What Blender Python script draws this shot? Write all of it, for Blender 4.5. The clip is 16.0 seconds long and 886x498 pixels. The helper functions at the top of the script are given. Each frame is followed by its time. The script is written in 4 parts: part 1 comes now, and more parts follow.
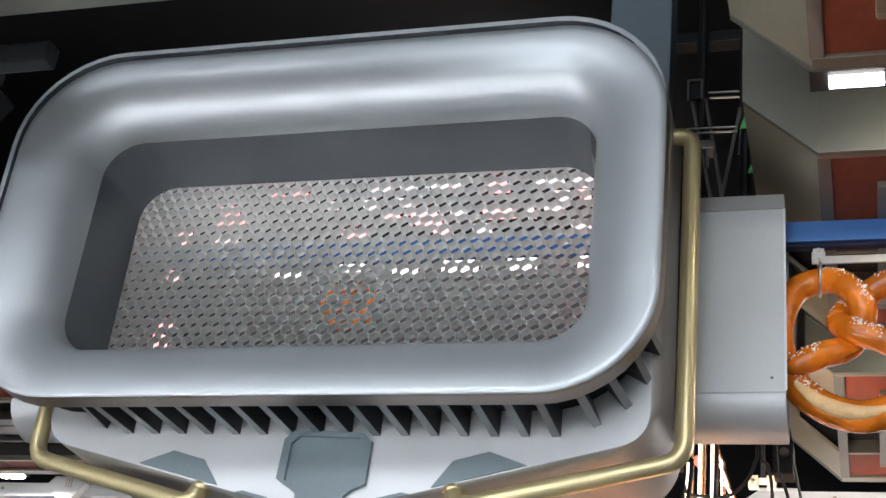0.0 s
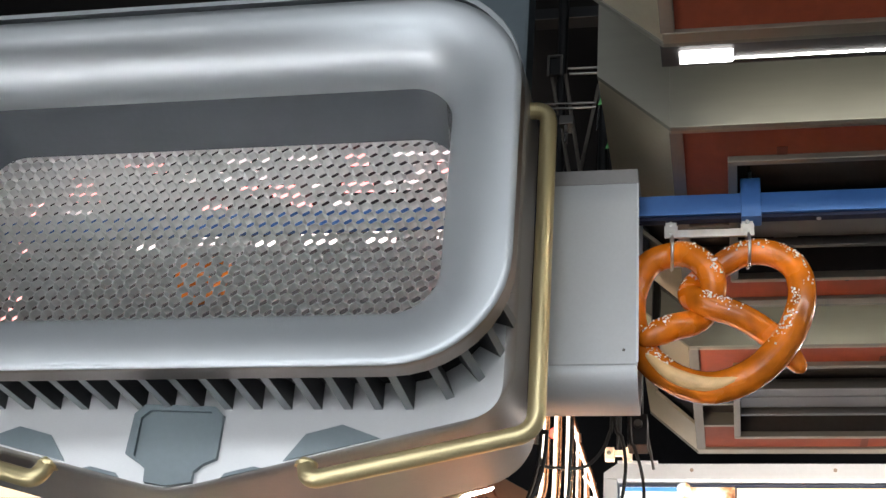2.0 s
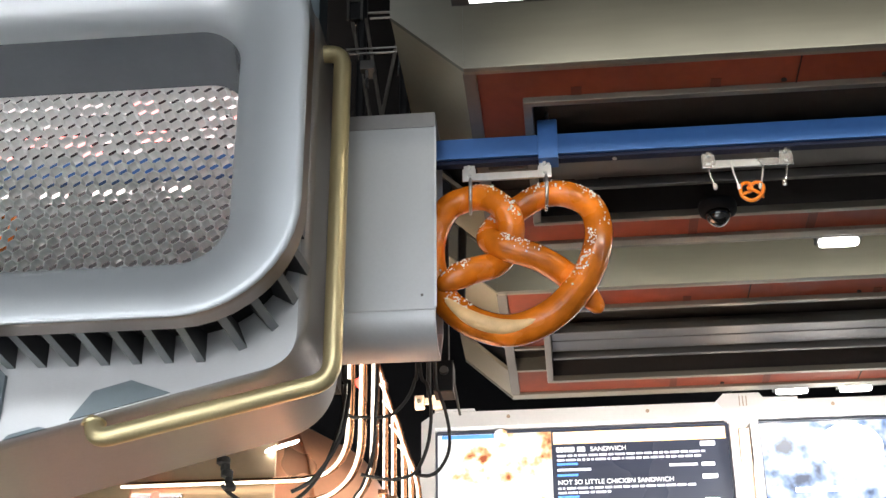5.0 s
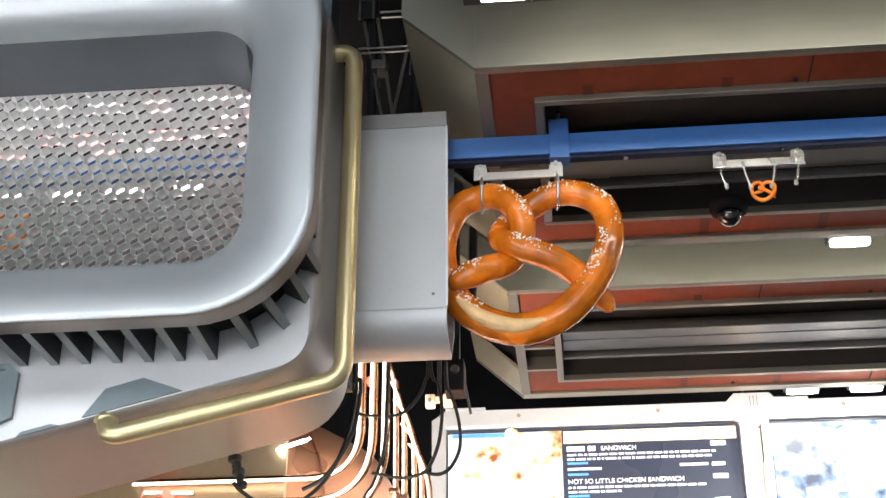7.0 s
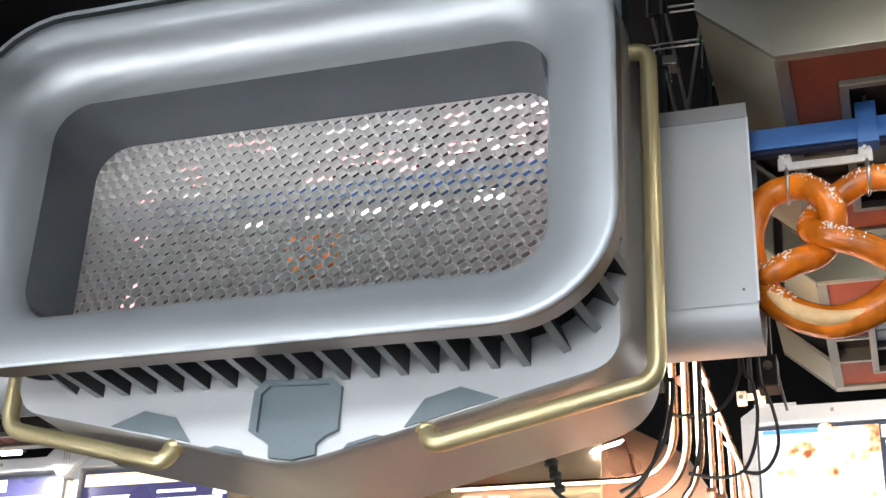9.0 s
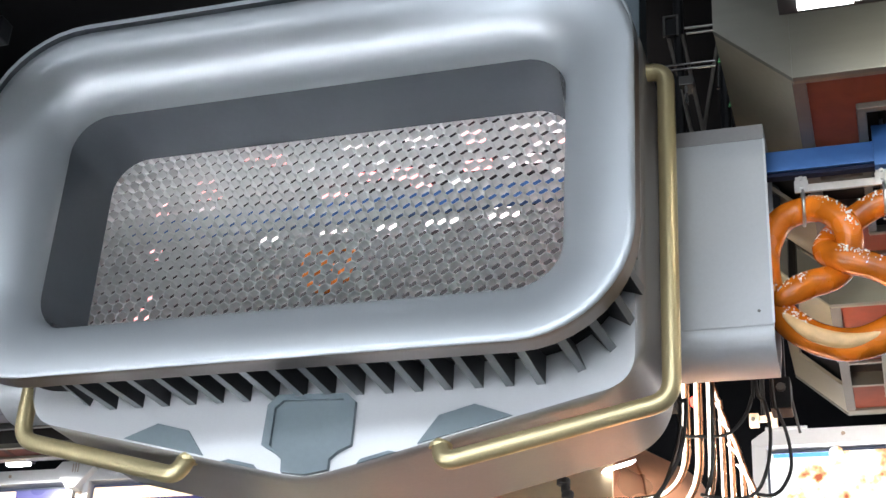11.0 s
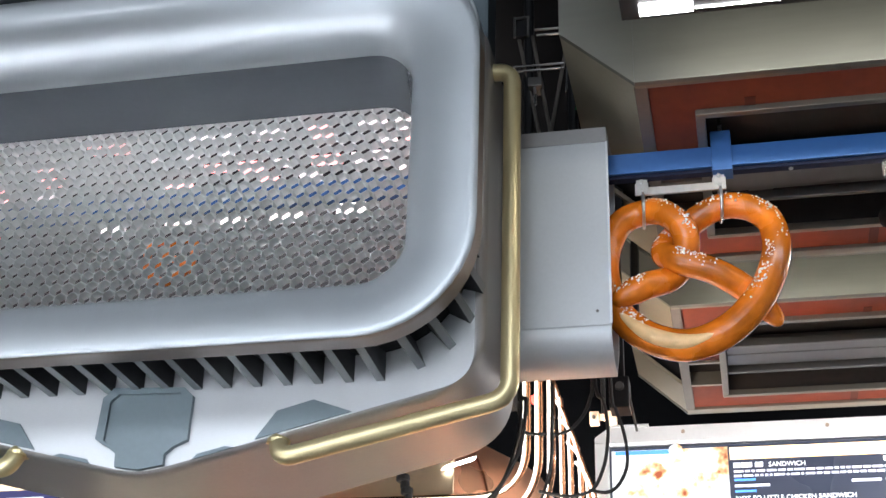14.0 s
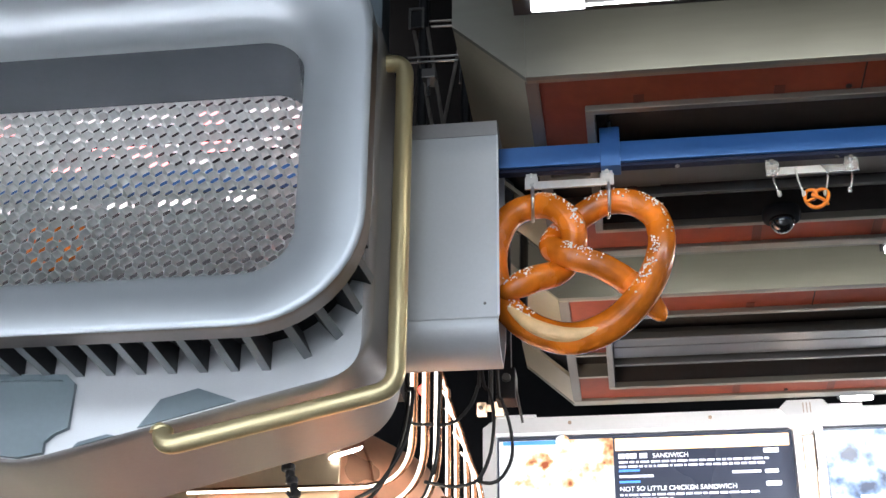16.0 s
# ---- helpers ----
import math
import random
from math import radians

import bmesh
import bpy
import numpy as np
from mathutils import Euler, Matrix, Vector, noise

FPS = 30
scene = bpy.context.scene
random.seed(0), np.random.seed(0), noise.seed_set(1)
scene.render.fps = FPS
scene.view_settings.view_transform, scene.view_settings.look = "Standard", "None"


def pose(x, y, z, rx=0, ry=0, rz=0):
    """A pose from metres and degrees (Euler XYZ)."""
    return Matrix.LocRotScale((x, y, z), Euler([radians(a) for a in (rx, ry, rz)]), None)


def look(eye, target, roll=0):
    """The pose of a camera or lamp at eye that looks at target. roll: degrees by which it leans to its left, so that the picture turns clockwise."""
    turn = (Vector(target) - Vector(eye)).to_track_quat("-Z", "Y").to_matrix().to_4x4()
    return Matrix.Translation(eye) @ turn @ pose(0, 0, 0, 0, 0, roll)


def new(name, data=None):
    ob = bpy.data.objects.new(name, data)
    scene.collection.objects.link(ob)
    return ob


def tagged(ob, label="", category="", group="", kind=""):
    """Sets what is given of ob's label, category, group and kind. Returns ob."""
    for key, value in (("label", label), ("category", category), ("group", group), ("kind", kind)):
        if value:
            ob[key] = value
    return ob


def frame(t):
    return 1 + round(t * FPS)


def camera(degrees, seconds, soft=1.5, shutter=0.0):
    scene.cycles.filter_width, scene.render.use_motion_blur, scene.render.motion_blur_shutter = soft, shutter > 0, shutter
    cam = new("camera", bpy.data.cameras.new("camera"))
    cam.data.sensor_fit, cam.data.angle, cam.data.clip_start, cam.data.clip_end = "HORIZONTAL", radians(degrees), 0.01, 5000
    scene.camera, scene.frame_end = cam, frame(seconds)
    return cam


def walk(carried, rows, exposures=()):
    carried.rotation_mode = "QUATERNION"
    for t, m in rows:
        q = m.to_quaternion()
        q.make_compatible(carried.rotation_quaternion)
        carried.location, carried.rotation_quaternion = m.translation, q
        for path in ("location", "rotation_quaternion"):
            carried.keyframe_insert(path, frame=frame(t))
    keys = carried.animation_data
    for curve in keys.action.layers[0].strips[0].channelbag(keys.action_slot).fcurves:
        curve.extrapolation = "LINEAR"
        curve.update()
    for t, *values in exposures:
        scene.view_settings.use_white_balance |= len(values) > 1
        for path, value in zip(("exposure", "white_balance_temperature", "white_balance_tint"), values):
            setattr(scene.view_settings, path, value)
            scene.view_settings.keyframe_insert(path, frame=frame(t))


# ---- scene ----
cam = camera(34.9, 16.0)
PATH = [
    (0, (0.149, 0.552, 1.539), (-0.411, 2.215, 2.499), 7.0),
    (0.5, (0.151, 0.557, 1.538), (-0.339, 2.237, 2.505), 7.0),
    (1, (0.161, 0.561, 1.532), (-0.294, 2.252, 2.497), 6.9),
    (1.5, (0.174, 0.56, 1.535), (-0.244, 2.264, 2.495), 6.2),
    (2, (0.201, 0.59, 1.538), (-0.192, 2.305, 2.487), 4.5),
    (2.5, (0.25, 0.64, 1.545), (-0.142, 2.365, 2.478), 2.5),
    (3, (0.283, 0.665, 1.545), (-0.032, 2.411, 2.468), 0.7),
    (3.5, (0.303, 0.673, 1.542), (0.051, 2.451, 2.422), -0.7),
    (4, (0.301, 0.679, 1.547), (0.111, 2.459, 2.439), -0.5),
    (6.5, (0.301, 0.685, 1.545), (0.136, 2.459, 2.453), -0.3),
    (7, (0.299, 0.678, 1.543), (0.114, 2.453, 2.447), 0.0),
    (7.5, (0.299, 0.682, 1.544), (0.113, 2.457, 2.446), -0.1),
    (8, (0.289, 0.66, 1.532), (-0.043, 2.414, 2.434), 0.7),
    (8.5, (0.261, 0.652, 1.539), (-0.239, 2.369, 2.435), 2.1),
    (9, (0.243, 0.662, 1.551), (-0.332, 2.356, 2.446), 2.5),
    (11.5, (0.224, 0.655, 1.543), (-0.351, 2.335, 2.463), 3.8),
    (12, (0.228, 0.654, 1.553), (-0.321, 2.344, 2.47), 3.8),
    (12.5, (0.239, 0.653, 1.549), (-0.275, 2.352, 2.469), 3.5),
    (13, (0.254, 0.658, 1.55), (-0.222, 2.369, 2.469), 2.9),
    (13.5, (0.257, 0.665, 1.551), (-0.188, 2.384, 2.47), 2.6),
    (14, (0.27, 0.67, 1.549), (-0.125, 2.402, 2.47), 1.8),
    (14.5, (0.275, 0.665, 1.555), (-0.068, 2.41, 2.471), 0.8),
    (15, (0.28, 0.661, 1.551), (-0.03, 2.414, 2.462), 0.8),
    (15.5, (0.284, 0.662, 1.556), (-0.001, 2.421, 2.463), 0.9),
    (16, (0.291, 0.665, 1.554), (0.039, 2.429, 2.462), 0.7),
]
walk(cam, [(t, look(eye, target, roll)) for t, eye, target, roll in PATH],
     [(0, 0.08, 6300, 10), (1.0, 0.04, 6420, 10), (2.0, -0.04, 6450, 10), (3.0, 0.18, 6480, 10), (4.0, 0.02, 6500, 10), (7.5, 0.28, 6450, 10), (9.0, 0.28, 6350, 10),
      (11.5, 0.27, 6080, 10), (13.0, 0.24, 6080, 10), (14.5, 0.15, 6000, 10), (16.0, 0.06, 5950, 10)])


# ---- world, lights, exposure ----
world = bpy.data.worlds.new("world")
scene.world = world
world.use_nodes = True
world.node_tree.nodes["Background"].inputs[0].default_value = (0.9, 0.92, 1.0, 1)
world.node_tree.nodes["Background"].inputs[1].default_value = 0.05
scene.view_settings.exposure = 0.0


def area_lamp(name, eye, target, sx, sy, watts, color=(1, 1, 1)):
    d = bpy.data.lights.new(name, "AREA")
    d.shape, d.size, d.size_y, d.energy, d.color = "RECTANGLE", sx, sy, watts, color
    ob = new(name, d)
    ob.matrix_world = look(eye, target)
    return ob


# added fill from the hall front behind the viewer, narrow downlights over the hall floor
area_lamp("hall_front_fill", (-1.0, -5.8, 2.3), (-1.0, 0, 2.4), 8.0, 2.6, 340, (0.89, 0.95, 1.0))
area_lamp("hall_ceiling_panel", (-1.0, -1.1, 4.95), (-1.0, 3.4, 3.3), 7.5, 1.7, 150, (0.90, 0.95, 1.0))
for x in (-3.4, 1.6):
    area_lamp("hall_tube_lamp", (x, -1.0, 4.80), (x, 3.4, 3.3), 1.2, 0.06, 8, (0.95, 0.97, 1.0))
for x, watts in ((-4.6, 580), (-1.9, 170)):
    area_lamp("hall_downlight", (x, -0.7, 4.7), (x, -0.7, 0), 2.0, 0.4, watts, (0.97, 0.98, 1.0)).data.spread = radians(52)
# added fill that backlights the honeycomb walls
area_lamp("chamber_fill", (-1.15, 4.06, 3.72), (-1.15, 4.0, 3.0), 1.4, 0.3, 7.5, (1.0, 0.93, 0.92))
# unseen warm fills, added to brighten kettle, baffle wings and menu boards
area_lamp("kettle_front_fill", (0.2, 4.5, 1.7), (-0.5, 4.88, 2.8), 0.8, 0.2, 9, (1.0, 0.86, 0.70)).data.spread = radians(40)
area_lamp("kettle_side_fill", (0.12, 4.92, 1.85), (-0.52, 5.25, 2.75), 0.5, 0.25, 22, (1.0, 0.88, 0.76)).data.spread = radians(52)
area_lamp("wing_fill", (-0.30, 4.78, 2.95), (0.02, 5.1, 3.62), 0.1, 0.5, 5, (1.0, 0.87, 0.70)).data.spread = radians(110)
area_lamp("board_fill", (0.9, 5.4, 1.7), (0.9, 6.4, 3.05), 3.0, 0.25, 36, (1.0, 0.95, 0.9)).data.spread = radians(56)


# ---- materials ----
def material(name, color, rough=0.5, metal=0.0, grain=0.0, scale=40.0, bump=0.0, coat=0.0, stretch=(1, 1, 1), rough_var=0.08, stain=0.0,
             stain_scale=3.0, emit=0.0, emit_color=None, spec=0.5):
    m = bpy.data.materials.new(name)
    m.use_nodes = True
    nt = m.node_tree
    b = nt.nodes["Principled BSDF"]
    b.inputs["Base Color"].default_value = (*color, 1)
    b.inputs["Roughness"].default_value = rough
    b.inputs["Metallic"].default_value = metal
    b.inputs["Coat Weight"].default_value = coat
    b.inputs["Coat Roughness"].default_value = 0.08
    b.inputs["Specular IOR Level"].default_value = spec
    if emit:
        b.inputs["Emission Color"].default_value = (*(emit_color or color), 1)
        b.inputs["Emission Strength"].default_value = emit
    tc = nt.nodes.new("ShaderNodeTexCoord")
    mp = nt.nodes.new("ShaderNodeMapping")
    mp.inputs["Scale"].default_value = stretch
    nt.links.new(tc.outputs["Object"], mp.inputs["Vector"])
    fine = nt.nodes.new("ShaderNodeTexNoise")
    fine.inputs["Scale"].default_value, fine.inputs["Detail"].default_value = scale, 4
    nt.links.new(mp.outputs["Vector"], fine.inputs["Vector"])
    wide = nt.nodes.new("ShaderNodeTexNoise")
    wide.inputs["Scale"].default_value, wide.inputs["Detail"].default_value = stain_scale, 2.5
    nt.links.new(tc.outputs["Object"], wide.inputs["Vector"])

    def ranged(src, lo, hi):
        r = nt.nodes.new("ShaderNodeMapRange")
        r.interpolation_type = "SMOOTHSTEP"
        r.inputs["From Min"].default_value, r.inputs["From Max"].default_value = 0.15, 0.85
        r.inputs["To Min"].default_value, r.inputs["To Max"].default_value = lo, hi
        nt.links.new(src, r.inputs["Value"])
        return r.outputs["Result"]

    last = None
    for src, amount in ((fine.outputs["Fac"], grain), (wide.outputs["Fac"], stain)):
        if not amount:
            continue
        mix = nt.nodes.new("ShaderNodeMix")
        mix.data_type, mix.blend_type = "RGBA", "MULTIPLY"
        mix.inputs[0].default_value = 1.0
        if last is None:
            mix.inputs[6].default_value = (*color, 1)
        else:
            nt.links.new(last, mix.inputs[6])
        nt.links.new(ranged(src, 1 - amount, 1 + amount * 0.5), mix.inputs[7])
        last = mix.outputs[2]
    if last is not None:
        nt.links.new(last, b.inputs["Base Color"])
    if rough_var:
        nt.links.new(ranged(wide.outputs["Fac"], max(0.02, rough - rough_var), min(1, rough + rough_var)), b.inputs["Roughness"])
    if bump:
        bp = nt.nodes.new("ShaderNodeBump")
        bp.inputs["Strength"].default_value, bp.inputs["Distance"].default_value = bump, 0.002
        nt.links.new(fine.outputs["Fac"], bp.inputs["Height"])
        nt.links.new(bp.outputs["Normal"], b.inputs["Normal"])
    return m


RIM = material("silver_rim_paint", (0.50, 0.53, 0.55), 0.44, 0.6, 0.02, 300, 0.0, 0.5, rough_var=0.04, stain=0.04)
GROOVE = material("dark_grey_gasket", (0.10, 0.11, 0.12), 0.55, 0.1, 0.05, 80)
SILVER = material("satin_silver_panel", (0.68, 0.69, 0.695), 0.42, 0.35, 0.04, 90, 0.03, stretch=(1, 1, 8), stain=0.05)
SHELL = material("warm_grey_shell", (0.33, 0.315, 0.305), 0.42, 0.4, 0.04, 90, 0.03, stain=0.06)
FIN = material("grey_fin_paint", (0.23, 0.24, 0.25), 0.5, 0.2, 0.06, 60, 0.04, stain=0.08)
# darker copy of the fin paint; the shade on the sides is in the colour
FINSIDE = material("shaded_fin_side", (0.035, 0.036, 0.04), 0.6, 0.1, 0.06, 60, 0.04, stain=0.1)
BADGE = material("blue_grey_inlay", (0.175, 0.215, 0.235), 0.45, 0.1, 0.05, 70, 0.04, stain=0.05)
BRASS = material("satin_brass", (0.76, 0.64, 0.36), 0.40, 0.75, 0.05, 120, 0.03, stretch=(1, 1, 0.2), stain=0.08)
BOXM = material("grey_duct_paint", (0.50, 0.512, 0.52), 0.45, 0.3, 0.03, 120, 0.02, stain=0.05)
BLUE = material("blue_rail_paint", (0.04, 0.125, 0.34), 0.4, 0.0, 0.05, 60, 0.03, stain=0.08)
COMB = material("honeycomb_grey", (0.62, 0.64, 0.63), 0.16, 0.0, 0.05, 60, stain=0.06)
nodes = COMB.node_tree.nodes
mix, thin = nodes.new("ShaderNodeMixShader"), nodes.new("ShaderNodeBsdfTranslucent")
thin.inputs["Color"].default_value = (0.82, 0.84, 0.83, 1)
mix.inputs[0].default_value = 0.6
COMB.node_tree.links.new(nodes["Principled BSDF"].outputs[0], mix.inputs[1])
COMB.node_tree.links.new(thin.outputs[0], mix.inputs[2])
COMB.node_tree.links.new(mix.outputs[0], nodes["Material Output"].inputs["Surface"])
CHAMBER = material("chamber_steel", (0.02, 0.02, 0.021), 0.7, 0.0, 0.1, 20, stain=0.25)
BLACK = material("matt_black", (0.008, 0.008, 0.009), 0.8, 0.0, 0.1, 20, spec=0.12)
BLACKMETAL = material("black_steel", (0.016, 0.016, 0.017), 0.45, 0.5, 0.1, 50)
ORANGE = material("rust_orange_board", (0.19, 0.038, 0.016), 0.6, 0.0, 0.14, 30, 0.05, stain=0.2, spec=0.25)
PATCH = material("dark_rust_strip", (0.10, 0.024, 0.013), 0.6, 0.0, 0.14, 30, 0.05, stain=0.2, spec=0.25)
TRIM = material("champagne_trim", (0.23, 0.205, 0.165), 0.36, 0.7, 0.06, 80, 0.03, stretch=(0.2, 1, 1), stain=0.08)
WING = material("lighter_champagne_wing", (0.36, 0.315, 0.23), 0.42, 0.5, 0.05, 60, 0.02, stain=0.08)
FASCIA = material("champagne_fascia", (0.155, 0.15, 0.125), 0.46, 0.4, 0.05, 60, 0.02, stretch=(0.1, 1, 1), stain=0.06)
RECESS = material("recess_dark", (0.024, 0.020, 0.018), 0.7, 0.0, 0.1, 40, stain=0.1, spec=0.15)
ALU = material("aluminium_rail", (0.17, 0.16, 0.15), 0.38, 0.8, 0.05, 90, stretch=(0.1, 1, 1), stain=0.06)
COPPER = material("polished_copper", (0.88, 0.50, 0.33), 0.32, 0.65, 0.05, 50, 0.01, stain=0.10)
GOLDP = material("pale_gold_panel", (0.80, 0.62, 0.40), 0.38, 0.5, 0.05, 40, 0.01, stain=0.06)
WHITE = material("white_board_frame", (0.82, 0.81, 0.80), 0.4, 0.05, 0.03, 60, stain=0.04)
BEIGE = material("beige_spacer", (0.48, 0.36, 0.27), 0.5, 0.0, 0.06, 50, stain=0.06)
PRETZEL = material("glazed_pretzel_crust", (0.82, 0.215, 0.012), 0.26, 0.0, 0.25, 20, 0.06, 0.2, spec=0.4, stain=0.75, stain_scale=7)
DOUGH = material("pale_split_dough", (0.80, 0.52, 0.25), 0.5, 0.0, 0.15, 40, 0.15, stain=0.1)
SALT = material("salt_grain", (0.9, 0.86, 0.78), 0.3, 0.0, 0.05, 60)
CHROME = material("bright_steel", (0.62, 0.61, 0.60), 0.28, 0.95, 0.1, 60, stain=0.1)
RUBBER = material("black_cable", (0.02, 0.018, 0.017), 0.5, 0.0, 0.1, 60)
FLOORK = material("unseen_floor_dark", (0.035, 0.032, 0.032), 0.5, 0.0, 0.1, 8, stain=0.15)
FLOORM = material("unseen_floor_pale", (0.50, 0.50, 0.50), 0.45, 0.0, 0.1, 8, stain=0.15)
WALLM = material("room_wall_paint", (0.40, 0.39, 0.38), 0.7, 0.0, 0.06, 20, stain=0.08)
LAMP = material("lamp_white", (1, 0.97, 0.92), 0.4, emit=14, emit_color=(1, 0.95, 0.9))
LINEGLOW = material("warm_line_glow", (1, 0.9, 0.78), 0.4, emit=3.2, emit_color=(1.0, 0.86, 0.70))
REDLAMP = material("red_indicator", (1, 0.08, 0.05), 0.3, emit=6, emit_color=(1, 0.06, 0.04))
NAVY = material("shaded_navy_track", (0.006, 0.009, 0.03), 0.6, 0.0, 0.1, 50, spec=0.2)
RIMSHADE = material("shaded_rim_edge", (0.24, 0.18, 0.15), 0.38, 0.6, 0.06, 80, stain=0.1)
DARKTRIM = material("darker_trim", (0.16, 0.14, 0.12), 0.45, 0.5, 0.06, 60, stain=0.08)
DARKGLOSS = material("dark_glossy_panel", (0.125, 0.134, 0.148), 0.2, 0.3, 0.03, 60, 0.0, 0.3, rough_var=0.05, stain=0.1)
POST = material("blue_grey_post", (0.10, 0.125, 0.14), 0.5, 0.2, 0.06, 40, stain=0.08)
CHAMBERGLOW = material("chamber_glow", (1, 0.93, 0.92), 0.4, emit=1.7, emit_color=(1.0, 0.78, 0.76))
PINKGLOW = material("pink_patch_glow", (1, 0.5, 0.45), 0.4, emit=2.6, emit_color=(1.0, 0.34, 0.32))
SCREEN = material("dark_screen", (0.02, 0.024, 0.035), 0.3, emit=1.0, emit_color=(0.045, 0.05, 0.075))
SCREENW = material("screen_white", (0.8, 0.8, 0.8), 0.3, emit=1.25, emit_color=(0.92, 0.95, 1.0))
SCREENB = material("screen_blue", (0.1, 0.3, 0.8), 0.3, emit=0.9, emit_color=(0.10, 0.30, 0.95))
SCREENO = material("screen_orange_band", (1, 0.7, 0.4), 0.3, emit=1.2, emit_color=(1.0, 0.80, 0.55))
SPACKLE = material("polished_pipe_copper", (0.50, 0.27, 0.16), 0.25, 1.0, 0.05, 60)
SCREENG = material("screen_grey_text", (0.6, 0.6, 0.65), 0.3, emit=0.75, emit_color=(0.75, 0.8, 0.95))
PURPLE = material("screen_deep_blue", (0.05, 0.05, 0.12), 0.3, emit=0.5, emit_color=(0.10, 0.09, 0.24))
GREEN = material("green_tape", (0.10, 0.42, 0.12), 0.5)


def screen_picture(name, colors, strength, scale=7.0):
    """A glowing picture: patches of a few colours."""
    m = bpy.data.materials.new(name)
    m.use_nodes = True
    nt = m.node_tree
    b = nt.nodes["Principled BSDF"]
    tc = nt.nodes.new("ShaderNodeTexCoord")
    n = nt.nodes.new("ShaderNodeTexNoise")
    n.inputs["Scale"].default_value, n.inputs["Detail"].default_value = scale, 3
    r = nt.nodes.new("ShaderNodeValToRGB")
    e = r.color_ramp.elements
    while len(e) < len(colors):
        e.new(0.5)
    for k, (at, col) in enumerate(colors):
        e[k].position, e[k].color = at, (*col, 1)
    nt.links.new(tc.outputs["Object"], n.inputs["Vector"])
    nt.links.new(n.outputs["Fac"], r.inputs["Fac"])
    nt.links.new(r.outputs["Color"], b.inputs["Emission Color"])
    b.inputs["Base Color"].default_value = (0.01, 0.01, 0.01, 1)
    b.inputs["Specular IOR Level"].default_value = 0.2
    b.inputs["Emission Strength"].default_value = strength
    return m


FOOD = screen_picture("screen_food", [(0.31, (0.50, 0.12, 0.05)), (0.37, (1.0, 0.60, 0.28)), (0.44, (1.0, 0.95, 0.88)), (0.7, (1.0, 1.0, 1.0))], 1.3, 11)
SKYPIC = screen_picture("screen_pot", [(0.36, (0.05, 0.09, 0.20)), (0.43, (0.30, 0.46, 0.80)), (0.49, (0.75, 0.85, 1.0)), (0.58, (1.0, 1.0, 1.0))], 1.1, 9)
DOME = material("smoked_dome", (0.01, 0.01, 0.01), 0.04, 0.0, 0, rough_var=0, coat=1.0)


# ---- building helpers ----
def thing(name, label, category, group="", kind="", at=(0, 0, 0)):
    ob = new(name)
    ob.empty_display_size = 0.1
    ob.location = at
    return tagged(ob, label, category, group, kind)


def part(name, bm, mat, parent=None, label="", smooth=False):
    me = bpy.data.meshes.new(name)
    bmesh.ops.recalc_face_normals(bm, faces=bm.faces[:])
    bm.to_mesh(me)
    bm.free()
    if smooth:
        me.polygons.foreach_set("use_smooth", [True] * len(me.polygons))
    for one in mat if isinstance(mat, (list, tuple)) else [mat]:
        me.materials.append(one)
    ob = new(name, me)
    if parent is not None:
        ob.parent = parent
        if parent.type == "EMPTY":
            ob.matrix_parent_inverse = Matrix.Translation(-parent.location)
    if label:
        ob["label"] = label
    return ob


def slab(lo, hi, bevel=0.0, bm=None):
    bm = bm or bmesh.new()
    c = [(a + b) / 2 for a, b in zip(lo, hi)]
    s = [b - a for a, b in zip(lo, hi)]
    made = bmesh.ops.create_cube(bm, size=1, matrix=Matrix.Translation(c) @ Matrix.Diagonal((*s, 1)))
    if bevel:
        edges = list({e for v in made["verts"] for e in v.link_edges})
        bmesh.ops.bevel(bm, geom=edges, offset=bevel, segments=2, affect="EDGES", profile=0.7)
    return bm


def prism(points, axis, lo, hi, bevel=0.0, bm=None):
    """A polygon of two coordinates, pushed along an axis."""
    bm = bm or bmesh.new()

    def at(p, v):
        return {"x": (v, p[0], p[1]), "y": (p[0], v, p[1]), "z": (p[0], p[1], v)}[axis]

    a = [bm.verts.new(at(p, lo)) for p in points]
    b = [bm.verts.new(at(p, hi)) for p in points]
    bm.faces.new(a)
    bm.faces.new(b[::-1])
    n = len(points)
    for i in range(n):
        bm.faces.new((a[i], b[i], b[(i + 1) % n], a[(i + 1) % n]))
    if bevel:
        edges = [e for e in bm.edges if e.calc_face_angle(0) > 0.5]
        bmesh.ops.bevel(bm, geom=edges, offset=bevel, segments=2, affect="EDGES", profile=0.7)
    return bm


def rounded(points, radius, steps=6):
    """A polygon with its corners rounded; radius may be a list."""
    out = []
    n = len(points)
    for i in range(n):
        p, a, b = Vector(points[i]), Vector(points[i - 1]), Vector(points[(i + 1) % n])
        r = radius[i] if isinstance(radius, (list, tuple)) else radius
        if r <= 0:
            out.append(tuple(p))
            continue
        u, v = (a - p).normalized(), (b - p).normalized()
        half = u.angle(v) / 2
        cut = min(r / math.tan(half), (a - p).length * 0.48, (b - p).length * 0.48)
        s, e = p + u * cut, p + v * cut
        for k in range(steps + 1):
            t = k / steps
            out.append(tuple(s * (1 - t) ** 2 + p * 2 * t * (1 - t) + e * t * t))
    return out


